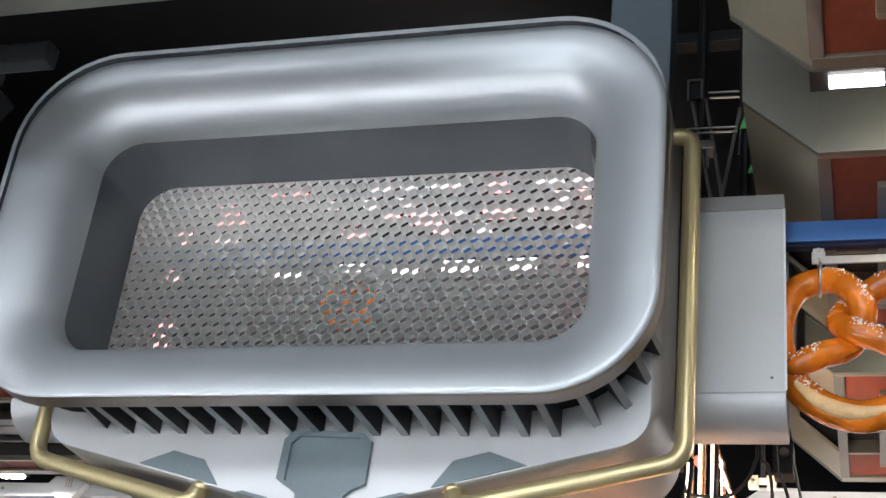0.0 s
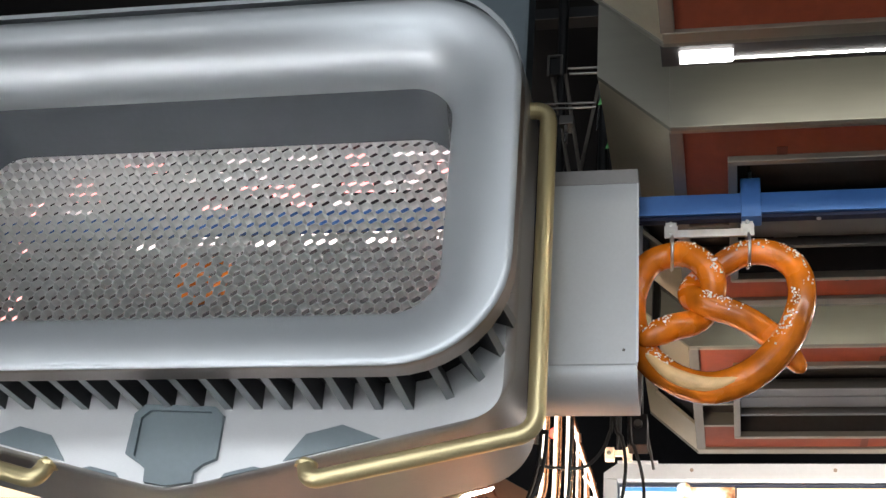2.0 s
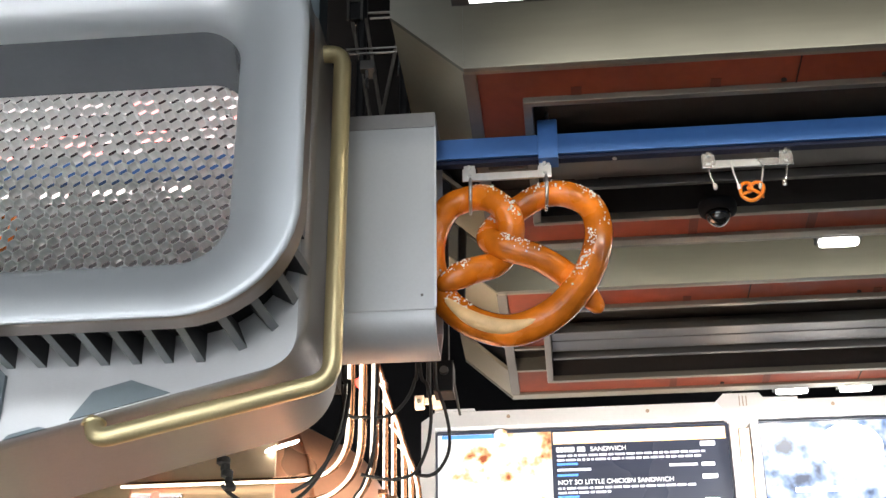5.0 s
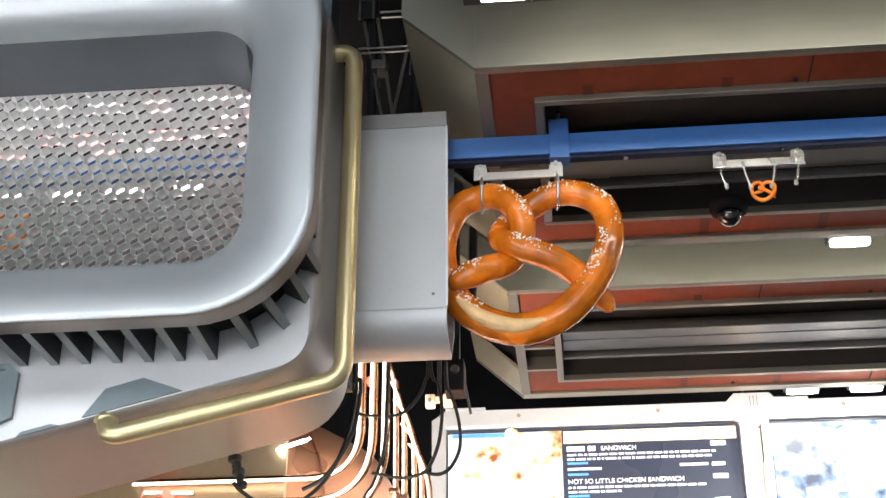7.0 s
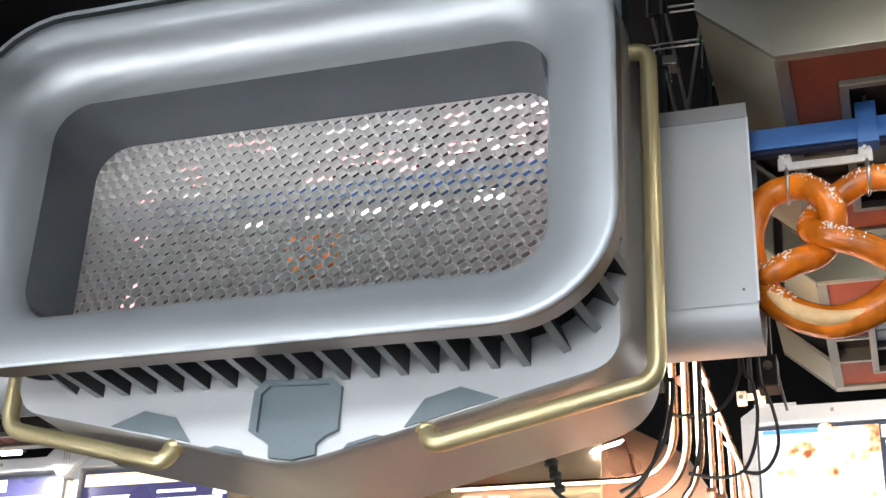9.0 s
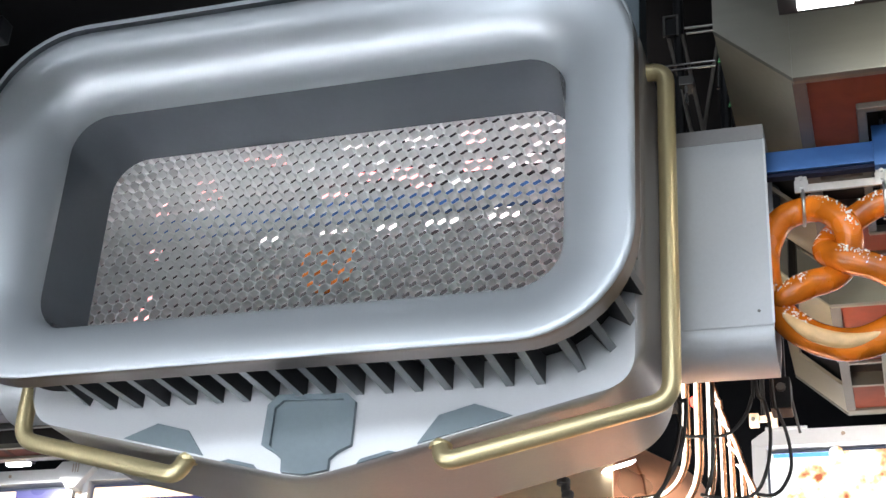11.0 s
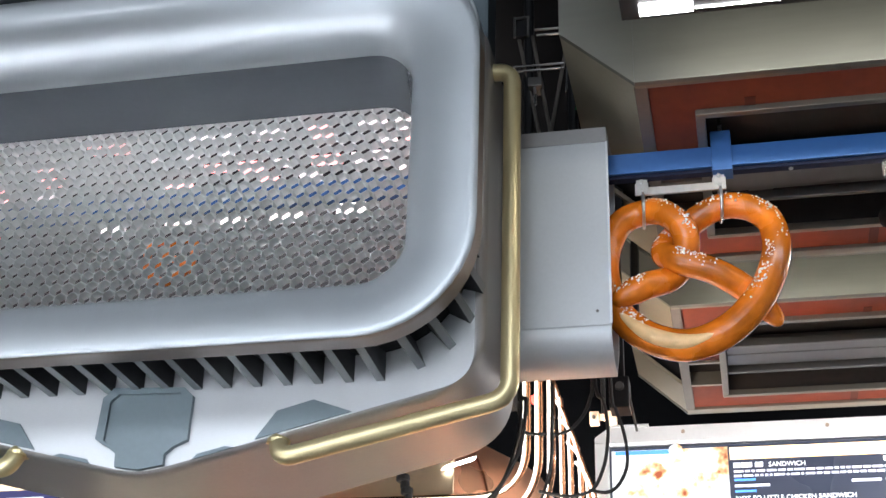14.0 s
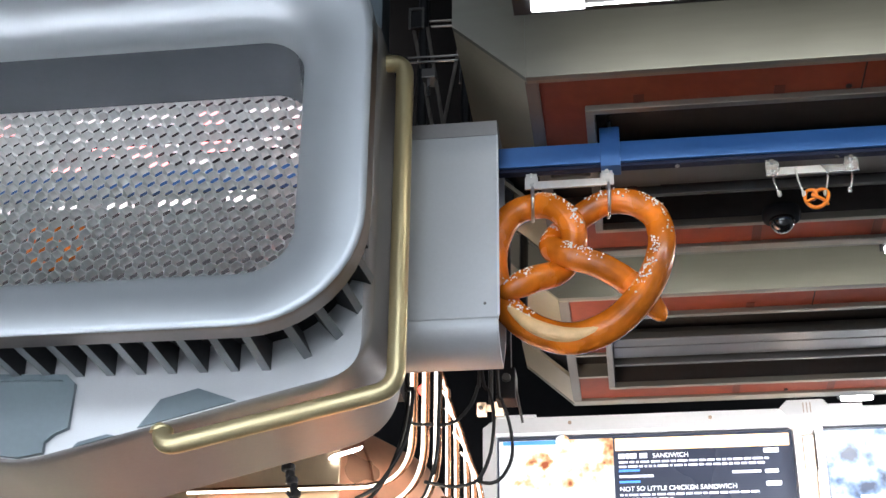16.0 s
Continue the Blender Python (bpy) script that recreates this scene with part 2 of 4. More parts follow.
def bent(points, radius, steps=8):
    """A path of straight runs with rounded bends."""
    pts = [Vector(p) for p in points]
    out = [pts[0]]
    for i in range(1, len(pts) - 1):
        p, a, b = pts[i], pts[i - 1], pts[i + 1]
        u, v = (a - p).normalized(), (b - p).normalized()
        half = u.angle(v) / 2
        cut = min(radius / math.tan(half), (a - p).length * 0.49, (b - p).length * 0.49)
        s, e = p + u * cut, p + v * cut
        for k in range(steps + 1):
            t = k / steps
            out.append(s * (1 - t) ** 2 + p * 2 * t * (1 - t) + e * t * t)
    return out + [pts[-1]]


def tube(path, radius, sides=12, caps=True, bm=None, closed=False):
    """A round tube along a path; radius may be a list."""
    bm = bm or bmesh.new()
    pts = [Vector(p) for p in path]
    n = len(pts)
    rings = []
    normal = None
    for i, p in enumerate(pts):
        if closed:
            d = (pts[(i + 1) % n] - pts[i - 1]).normalized()
        else:
            d = (pts[min(i + 1, n - 1)] - pts[max(i - 1, 0)]).normalized()
        if normal is None:
            normal = d.orthogonal().normalized()
        normal = (normal - d * normal.dot(d)).normalized()
        side = d.cross(normal)
        r = radius[i] if isinstance(radius, (list, tuple)) else radius
        rings.append([bm.verts.new(p + r * (math.cos(2 * math.pi * k / sides) * normal + math.sin(2 * math.pi * k / sides) * side)) for k in range(sides)])
    for i in range(n if closed else n - 1):
        a, b = rings[i], rings[(i + 1) % n]
        for k in range(sides):
            bm.faces.new((a[k], a[(k + 1) % sides], b[(k + 1) % sides], b[k]))
    if caps and not closed:
        bm.faces.new(rings[0][::-1])
        bm.faces.new(rings[-1])
    return bm


def lathe(profile, centre, sides=32, axis="z", bm=None):
    """Rings of (radius, height) round an axis."""
    bm = bm or bmesh.new()
    c = Vector(centre)
    rings = []
    for r, h in profile:
        ring = []
        for k in range(sides):
            a = 2 * math.pi * k / sides
            u, v = r * math.cos(a), r * math.sin(a)
            ring.append(bm.verts.new(c + Vector({"z": (u, v, h), "y": (u, h, v), "x": (h, u, v)}[axis])))
        rings.append(ring)
    for a, b in zip(rings, rings[1:]):
        for k in range(sides):
            bm.faces.new((a[k], a[(k + 1) % sides], b[(k + 1) % sides], b[k]))
    bm.faces.new(rings[0][::-1])
    bm.faces.new(rings[-1])
    return bm


# ---- setting: a dark hall closed all round ----
def setting():
    # unseen floors, pale in front and dark behind, set for the rim's reflections
    tagged(part("floor_hall", slab((-7, -6, -0.1), (7, 2.6, 0)), FLOORM), "unseen pale floor that the rim reflects", "floor", kind="structure")
    tagged(part("floor_kitchen", slab((-7, 2.6, -0.1), (7, 8, 0)), FLOORK), "unseen dark floor below the oven", "floor", kind="structure")
    tagged(part("ceiling", slab((-7, -6, 5.2), (7, 8, 5.3)), BLACK), "black painted open ceiling", "ceiling", kind="structure")
    tagged(part("wall_back", slab((-7, 7.6, 0), (7, 7.75, 5.2)), BLACK), "dark wall behind the menu boards", "wall", kind="structure")
    tagged(part("wall_front", slab((-7, -6.15, 0), (7, -6, 5.2)), WALLM), "plain grey wall of the hall", "wall", kind="structure")
    tagged(part("wall_left", slab((-7.15, -6, 0), (-7, 8, 5.2)), WALLM), "plain grey wall of the hall", "wall", kind="structure")
    tagged(part("wall_right", slab((7, -6, 0), (7.15, 8, 5.2)), WALLM), "plain grey wall of the hall", "wall", kind="structure")


setting()


# ---- ceiling baffles: long hopper-shaped trays hung in rows ----
ZC = 3.575


def baffle(xe, length, y0, y1, s=1):
    """One tray: level rust-orange underside with a framed recess, fascias front and back, a splayed wing at its end xe.
    s = 1: the tray runs to the right of xe, -1: to the left."""
    t = thing("ceiling_baffle", "hanging ceiling baffle with rust-orange underside and champagne metal fascia", "ceiling baffle", "row of ceiling baffles",
              at=(xe + s * length / 2, (y0 + y1) / 2, ZC))

    def box(u0, u1, ya, yb, za, zb, bevel=0.0):
        a, b = sorted((xe + s * u0, xe + s * u1))
        return slab((a, ya, za), (b, yb, zb), bevel)

    d = y1 - y0
    L = length
    m0, m1 = y0 + 0.172 * d / 1.045, y1 - 0.195 * d / 1.045   # framed recess
    s0, s1 = y0 + 0.50 * d, y0 + 0.71 * d                     # slot running to the wing
    f = 0.145
    for a, b in ((y0 + 0.02, m0), (m1, y1 - 0.045)):
        part("underside_panel", box(0.02, L, a, b, ZC + 0.006, ZC + 0.03), ORANGE, t)
    part("underside_panel", box(0.02, f, m0, s0, ZC + 0.006, ZC + 0.03), ORANGE, t)
    part("underside_panel", box(0.02, f, s1, m1, ZC + 0.006, ZC + 0.03), ORANGE, t)
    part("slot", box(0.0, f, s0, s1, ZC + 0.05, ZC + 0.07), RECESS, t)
    for a in (s0, s1):
        part("slot_trim", box(0.012, f, a - 0.008, a + 0.008, ZC - 0.004, ZC + 0.05, 0.002), TRIM, t)
    part("frame", box(f, L, m0 - 0.010, m0 + 0.010, ZC - 0.012, ZC + 0.08, 0.003), TRIM, t)
    part("frame", box(f, L, m1 - 0.010, m1 + 0.010, ZC - 0.012, ZC + 0.012, 0.003), TRIM, t)
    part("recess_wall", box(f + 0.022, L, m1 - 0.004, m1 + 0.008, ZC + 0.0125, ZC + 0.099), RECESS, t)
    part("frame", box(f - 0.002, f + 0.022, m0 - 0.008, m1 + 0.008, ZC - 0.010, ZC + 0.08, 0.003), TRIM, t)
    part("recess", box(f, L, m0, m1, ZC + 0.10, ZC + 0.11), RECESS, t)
    w = m1 - m0
    for k, h, z in ((0.43, 0.014, 0.028), (0.535, 0.105, 0.05), (0.68, 0.10, 0.047), (0.80, 0.016, 0.028)):
        y = m0 + w * k
        part("rail", box(f + 0.024, L, y - h / 2, y + h / 2, ZC + z, ZC + z + 0.03, 0.004), ALU, t)
    part("fascia", box(0, L, y0 - 0.004, y0 + 0.014, ZC - 0.004, ZC + 0.55, 0.002), FASCIA, t)
    part("fascia", box(0, L, y1 - 0.014, y1 + 0.004, ZC - 0.004, ZC + 0.55, 0.002), FASCIA, t)
    end = [(xe, ZC - 0.004), (xe - s * 0.19, ZC + 0.171), (xe - s * 0.19, ZC + 0.55), (xe, ZC + 0.55)][::s]
    for ya, yb in ((y0 - 0.004, y0 + 0.014), (y1 - 0.014, y1 + 0.004)):
        part("fascia_end", prism(end, "y", ya + 0.0005, yb, 0.001), FASCIA, t)
    part("edge_trim", box(0, L, y1 - 0.05, y1 - 0.012, ZC - 0.006, ZC + 0.012, 0.003), TRIM, t)
    part("edge_trim", box(0, L, y0 + 0.012, y0 + 0.028, ZC - 0.004, ZC + 0.012, 0.003), TRIM, t)
    part("edge_trim", box(-0.004, 0.030, y0 + 0.026, y1 - 0.048, ZC - 0.004, ZC + 0.006, 0.002), DARKTRIM, t)
    # short screws and joints that interrupt the orange boards
    rnd = random.Random(int(y0 * 100) + (3 if s > 0 else 7))
    x = 0.2
    while x < 2.4:
        x += rnd.uniform(0.12, 0.34)
        y = rnd.choice((m0 - 0.03, m1 + 0.03, y1 - 0.075))
        part("screw", lathe([(0.008, 0), (0.008, 0.004), (0.005, 0.006)], (xe + s * x, y, ZC - 0.0005), 8), RECESS, t)
    for x in (0.62, 0.98, 1.62, 2.05):
        part("board_patch", box(x, x + 0.028, m1 + 0.012, y1 - 0.052, ZC + 0.0035, ZC + 0.0055), PATCH, t, "darker cover strip over a board joint")
        part("board_patch", box(x - 0.35, x - 0.322, m0 - 0.05, m0 - 0.012, ZC + 0.0035, ZC + 0.0055), PATCH, t)
    for x in (1.35, 2.9):
        part("joint", box(x, x + 0.003, m1 + 0.012, y1 - 0.05, ZC + 0.002, ZC + 0.01), RECESS, t)
        part("joint", box(x - 0.5, x - 0.497, y0 + 0.03, m0 - 0.012, ZC + 0.002, ZC + 0.01), RECESS, t)
    dx, dz = -0.19 * s, 0.175
    n = Vector((-dz * s, 0, -0.19)).normalized() * 0.012

    def leaf(ya, yb, u0, u1):
        bm = bmesh.new()
        q = [(xe + dx * u, y, ZC + dz * u) for u, y in ((u0, ya), (u1, ya), (u1, yb), (u0, yb))]
        low = [bm.verts.new(p) for p in q]
        top = [bm.verts.new(Vector(p) - n) for p in q]
        bm.faces.new(low)
        bm.faces.new(top[::-1])
        for i in range(4):
            bm.faces.new((low[i], top[i], top[(i + 1) % 4], low[(i + 1) % 4]))
        return bm

    part("wing", leaf(y0 + 0.016, s0 - 0.004, 0, 1), WING, t)
    part("wing", leaf(s1 + 0.004, y1 - 0.016, 0, 1), WING, t)
    part("wing", leaf(s0 - 0.004, s1 + 0.004, 0.80, 1), WING, t)
    part("end_cap", prism([(xe - s * 0.17, ZC + 0.19), (xe + s * 0.02, ZC + 0.02), (xe + s * 0.02, ZC + 0.5), (xe - s * 0.17, ZC + 0.5)], "y", y0 + 0.02, y1 - 0.02), BLACK, t)
    # hanging rods up to the ceiling
    for u in (0.4, L - 0.4):
        for y in (y0 + 0.2, y1 - 0.2):
            part("hanging_rod", tube([(xe + s * u, y, ZC + 0.1), (xe + s * u, y, 5.2)], 0.006, 6), BLACKMETAL, t)
    part("top_cover", box(0.02, L, y0 + 0.01, y1 - 0.01, ZC + 0.5, ZC + 0.52), BLACK, t)
    return t


for y0, y1 in ((2.27, 3.31), (3.66, 4.705), (5.0, 6.02)):
    baffle(0.07, 4.6, y0, y1)
for y0, y1 in ((3.66, 4.705), (5.0, 6.02)):
    baffle(-3.02, 3.6, y0, y1, -1)


# ---- the oven ----
CX = -1.15
RX0, RX1, RZ0, RZ1 = -2.166, -0.287, 2.819, 3.918


def rounded_rect(x0, x1, z0, z1, r, n=10, m=6):
    out = []
    for cx, cz, a0 in ((x1 - r, z1 - r, 0), (x0 + r, z1 - r, 90), (x0 + r, z0 + r, 180), (x1 - r, z0 + r, 270)):
        for k in range(n + 1):
            a = radians(a0 + 90 * k / n)
            out.append((cx + r * math.cos(a), cz + r * math.sin(a)))
    # points on the straight runs
    full = []
    for i, p in enumerate(out):
        full.append(p)
        if i % (n + 1) == n:
            q = out[(i + 1) % len(out)]
            full += [(p[0] + (q[0] - p[0]) * k / m, p[1] + (q[1] - p[1]) * k / m) for k in range(1, m)]
    return full


def loft(loops, bm=None):
    """Faces between loops of places, of equal count."""
    bm = bm or bmesh.new()
    rings = [[bm.verts.new(p) for p in loop] for loop in loops]
    for a, b in zip(rings, rings[1:]):
        for k in range(len(a)):
            bm.faces.new((a[k], a[(k + 1) % len(a)], b[(k + 1) % len(a)], b[k]))
    return bm


def ring(inset, y, r=0.30):
    return [(x, y, z) for x, z in rounded_rect(RX0 + inset, RX1 - inset, RZ0 + inset, RZ1 - inset, max(r - inset, 0.08))]


WIN = (-1.882, -0.503, 3.00, 3.630)
YW = 3.75
YP = 3.69


def oven():
    t = thing("pretzel_oven", "giant silver toaster oven with honeycomb window and brass handles", "oven", at=(CX, 3.9, 2.62))
    # bezel: a flat flange behind, the swollen funnel in front of it
    def flange(k, y):
        return [(x, y, z) for x, z in rounded_rect(RX0 + k, RX1 - k, RZ0 + 0.035 + k, RZ1 - k, 0.30 - k)]

    outer = (RX0 + 0.036, RX1 + 0.001, RZ0, RZ1 - 0.042)
    inner = (RX0 + 0.238, RX1 - 0.197, RZ0 + 0.185, RZ1 - 0.238)

    def swell(u, y):
        box = [p * (1 - u) + q * u for p, q in zip(outer, inner)]
        return [(x, y, z) for x, z in rounded_rect(*box, 0.285 * (1 - u) + 0.115 * u)]

    bezel = part("bezel", loft([flange(0.02, 3.52), flange(0.0, 3.52), flange(0.0, 3.456), flange(0.003, 3.453), flange(0.017, 3.453)]), RIM, t, "thin silver outer flange of the bezel")
    part("gasket", loft([flange(0.017, 3.453), flange(0.019, 3.470), flange(0.048, 3.470)]), GROOVE, bezel, "dark gasket behind the funnel")
    # rim's outer side in dark brown; its shade is in the colour
    part("bezel_side", loft([swell(0.06, 3.508), swell(0.0, 3.508), swell(0.0, 3.4465)]), RIMSHADE, bezel, "outer side of the funnel with its brown shade in the colour", True)
    loops = [swell(0.0, 3.4455), swell(0.012, 3.4405)]
    for k in range(1, 19):
        a = radians(90 * k / 18)
        loops.append(swell(0.012 + 0.988 * math.sin(a), 3.44 + 0.14 * (1 - math.cos(a))))
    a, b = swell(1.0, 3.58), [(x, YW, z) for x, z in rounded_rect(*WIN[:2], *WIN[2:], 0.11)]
    part("funnel", loft(loops), RIM, t, "glossy silver funnel frame round the window", True)
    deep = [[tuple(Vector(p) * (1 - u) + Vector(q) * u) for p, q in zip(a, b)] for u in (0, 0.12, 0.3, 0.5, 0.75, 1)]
    part("inner_frame", loft(deep), DARKGLOSS, t, "dark glossy inner frame round the honeycomb", True)
    # honeycomb
    tagged(part("honeycomb", honeycomb(), COMB, t, "pale grey honeycomb window panel"), kind="stuff")
    # body
    half = 0.815
    outline = rounded([(CX - half, 3.82), (CX - half, 2.805), (CX, 2.605), (CX + half, 2.805), (CX + half, 3.82)], [0.1, 0.10, 0.25, 0.10, 0.1], 10)
    plate = part("front_plate", plate_with_hole(outline), SILVER, t, "satin silver front plate with a shallow keel")
    half2 = 0.838
    big = rounded([(CX - half2, 3.85), (CX - half2, 2.80), (CX, 2.594), (CX + half2, 2.80), (CX + half2, 3.85)], [0.1, 0.19, 0.3, 0.19, 0.1], 10)
    loops = []
    for k in range(5):
        a = radians(90 * k / 4)
        u = math.sin(a)
        loops.append([(p[0] + (q[0] - p[0]) * u, YP + 0.03 * (1 - math.cos(a)), p[1] + (q[1] - p[1]) * u) for p, q in zip(outline, big)])
    bm = loft(loops)
    loft([[(p[0], YP + 0.0302, p[1]) for p in big], [(p[0], 3.93, p[1]) for p in big]], bm)
    part("shell", bm, SHELL, t, "rounded warm grey metal shell", True)
    keel = [(CX - half2, 2.93)] + [p for p in big if p[1] < 2.93] + [(CX + half2, 2.93)]
    bm = bmesh.new()
    a = [bm.verts.new((p[0], 3.929, p[1])) for p in keel]
    b = [bm.verts.new((p[0], 4.125, p[1])) for p in keel]
    for k in range(len(keel) - 1):
        bm.faces.new((a[k], b[k], b[k + 1], a[k + 1])).smooth = True
    bm.faces.new([bm.verts.new(v.co) for v in b])
    bm.faces.new([bm.verts.new(v.co + Vector((0, 0, 0))) for v in (a[0], b[0], b[-1], a[-1])])
    part("keel", bm, SHELL, t, "warm grey underside running back")
    # inlays on the front plate
    def inlay(points, proud, mat=BADGE, name="inlay"):
        return part(name, prism(points, "y", YP - proud, YP + 0.002, 0.002), mat, plate)

    b = CX + 0.002
    rim = [(b - 0.122, 2.695), (b - 0.116, 2.80), (b - 0.090, 2.826), (b + 0.096, 2.818), (b + 0.120, 2.795), (b + 0.117, 2.682), (b + 0.083, 2.667),
           (b + 0.062, 2.648), (b + 0.062, 2.622), (b, 2.612), (b - 0.062, 2.622), (b - 0.064, 2.655), (b - 0.085, 2.672)]
    well = [(b - 0.100, 2.692), (b - 0.096, 2.79), (b - 0.074, 2.810), (b + 0.086, 2.804), (b + 0.106, 2.783), (b + 0.104, 2.688), (b + 0.078, 2.672), (b - 0.08, 2.674)]
    badge = part("badge", sunk_plate(rim, well, YP - 0.014, YP + 0.001), BADGE, plate, "blue-grey octagonal badge with a sunk face")
    part("badge_face", prism(well, "y", YP - 0.004, YP + 0.002), BADGE, badge)
    for s in (-1, 1):
        inlay([(b + s * u, z) for u, z in ((0.285, 2.679), (0.335, 2.748), (0.425, 2.772), (0.52, 2.737))][::s], 0.005)
        inlay([(b + s * u, z) for u, z in ((0.132, 2.636), (0.142, 2.648), (0.212, 2.665), (0.232, 2.661))][::s], 0.005)
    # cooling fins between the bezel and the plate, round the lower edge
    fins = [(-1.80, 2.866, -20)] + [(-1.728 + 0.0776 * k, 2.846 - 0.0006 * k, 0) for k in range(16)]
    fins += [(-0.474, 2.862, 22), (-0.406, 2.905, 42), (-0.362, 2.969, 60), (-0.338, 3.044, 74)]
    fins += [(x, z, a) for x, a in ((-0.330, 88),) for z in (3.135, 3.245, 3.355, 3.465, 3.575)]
    # black ring added behind the bezel for the shade between the fins
    part("gap_shade", loft([ring(0.035, 3.50), ring(0.062, YP - 0.002, 0.30)]), BLACK, t, "added black ring for the shade between the fins", True)
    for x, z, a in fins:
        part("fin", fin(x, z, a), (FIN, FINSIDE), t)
    # brass handles
    for s in (1, -1):
        e = CX + s * 0.002
        path = bent([(e + s * 0.80, 3.775, 3.725), (e + s * 0.886, 3.775, 3.725), (e + s * 0.886, 3.768, 2.783), (e + s * 0.352, 3.690, 2.630), (e + s * 0.334, 3.714, 2.690)], 0.07)
        h = part("handle", tube(path, 0.0235, 18), BRASS, t, "bent satin brass grab handle", True)
        part("flange", lathe([(0.029, -0.006), (0.029, 0.004), (0.022, 0.012)], (e + s * 0.336, 3.712, 2.678), 20), BRASS, h)
    # hanging post above the bezel
    part("hanging_post", slab((-0.515, 3.80, 3.6), (-0.335, 3.92, 5.2), 0.01), POST, t, "dark blue-grey steel hanging post")
    # cooking chamber behind the honeycomb
    chamber(t)
    # glints on chamber top and back wall as glowing patches, pink at its ends
    rnd = random.Random(11)
    for y in (3.96, 4.05, 4.14, 4.22):
        x = -1.9 + rnd.uniform(0, 0.1)
        while x < -0.44:
            w = rnd.uniform(0.025, 0.11)
            if not -1.75 < x < -1.6 and rnd.random() < 0.8:
                part("chamber_glow", slab((x, y, 3.735), (min(x + w, -0.4), y + rnd.uniform(0.035, 0.075), 3.745), 0.003), CHAMBERGLOW if rnd.random() < 0.55 else PINKGLOW, t, "small glowing patch for a glint in the chamber")
            x += w + rnd.uniform(0.02, 0.10)
    for x in (-1.62, -1.40, -1.22, -1.04, -0.84, -0.62):
        q = rnd.uniform(0.035, 0.06)
        part("chamber_glow", slab((x - q, 4.262, 3.595), (x + q, 4.2795, 3.595 + rnd.uniform(0.03, 0.05)), 0.004), CHAMBERGLOW, t, "small glowing patch for a glint in the chamber")
    for x, z0, z1 in ((-0.40, 3.05, 3.46), (-0.47, 3.16, 3.44), (-1.92, 3.02, 3.36), (-1.93, 3.50, 3.66)):
        z = z0
        while z < z1:
            h = rnd.uniform(0.02, 0.06)
            u = x + rnd.uniform(-0.012, 0.012)
            part("pink_patch", tube([(u, 4.1, z), (u, 4.1, z + h)], rnd.uniform(0.012, 0.026), 10), PINKGLOW, t, "pink glowing patch at the chamber's end")
            z += h + rnd.uniform(0.01, 0.04)
    return t


def fin(x, z, a):
    """A plate standing out from the front plate to the bezel, square to the rim; a: turn round the corner in degrees."""
    w = 0.0105
    lean = 0.014 + 0.036 * max(0.0, min(1.0, (-0.56 - x) / 1.1)) if abs(a) < 50 else 0.0
    reach = -0.026 if abs(a) < 80 else -0.004
    bm = prism([(3.475, 0.0), (YP + 0.004, reach), (YP + 0.004, 0.075), (3.475, 0.055)], "x", -w, w, 0.0015)
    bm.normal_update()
    # side faces take the darker copy that holds their shade
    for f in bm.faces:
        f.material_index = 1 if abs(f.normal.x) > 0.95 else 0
    for v in bm.verts:
        v.co.x += lean * ((v.co.y - 3.475) / 0.215 - 0.75)
    bmesh.ops.transform(bm, matrix=Matrix.Translation((x, 0, z)) @ Matrix.Rotation(radians(-a), 4, "Y"), verts=bm.verts[:])
    return bm


def chamber(parent):
    """Five walls open to the front."""
    x0, x1, y0, y1, z0, z1 = -1.98, -0.33, YW + 0.045, 4.29, 2.95, 3.76
    q = 0.01
    part("chamber_back", slab((x0, y1 - q, z0), (x1, y1, z1)), CHAMBER, parent, "lit steel back wall of the chamber")
    for lo, hi in (((x0, y0, z0), (x0 + q, y1 - q, z1)), ((x1 - q, y0, z0), (x1, y1 - q, z1)),
                   ((x0 + q, y0, z0), (x1 - q, y1 - q, z0 + q)), ((x0 + q, y0, z1 - q), (x1 - q, y1 - q, z1))):
        part("chamber_wall", slab(lo, hi), CHAMBER, parent)


def sunk_plate(rim, well, y0, y1):
    """A flat frame between two outlines, with edges that run back from y0 to y1."""
    bm = bmesh.new()
    front = [[bm.verts.new((x, y0, z)) for x, z in loop] for loop in (rim, well)]
    edges = [bm.edges.new((v[i], v[(i + 1) % len(v)])) for v in front for i in range(len(v))]
    bmesh.ops.triangle_fill(bm, use_beauty=True, edges=edges)
    for loop in (rim, well):
        loft([[(x, y, z) for x, z in loop] for y in (y0, y1)], bm)
    bmesh.ops.remove_doubles(bm, verts=bm.verts[:], dist=1e-5)
    return bm


def plate_with_hole(outline):
    """The front plate between the outline and the window."""
    inner = rounded_rect(RX0 + 0.17, RX1 - 0.17, RZ0 + 0.17, RZ1 - 0.17, 0.14)
    bm = bmesh.new()
    a = [bm.verts.new((x, YP, z)) for x, z in outline]
    b = [bm.verts.new((x, YP, z)) for x, z in inner]
    edges = [bm.edges.new((v[i], v[(i + 1) % len(v)])) for v in (a, b) for i in range(len(v))]
    bmesh.ops.triangle_fill(bm, use_beauty=True, edges=edges)
    return bm


PITCH = 0.0345


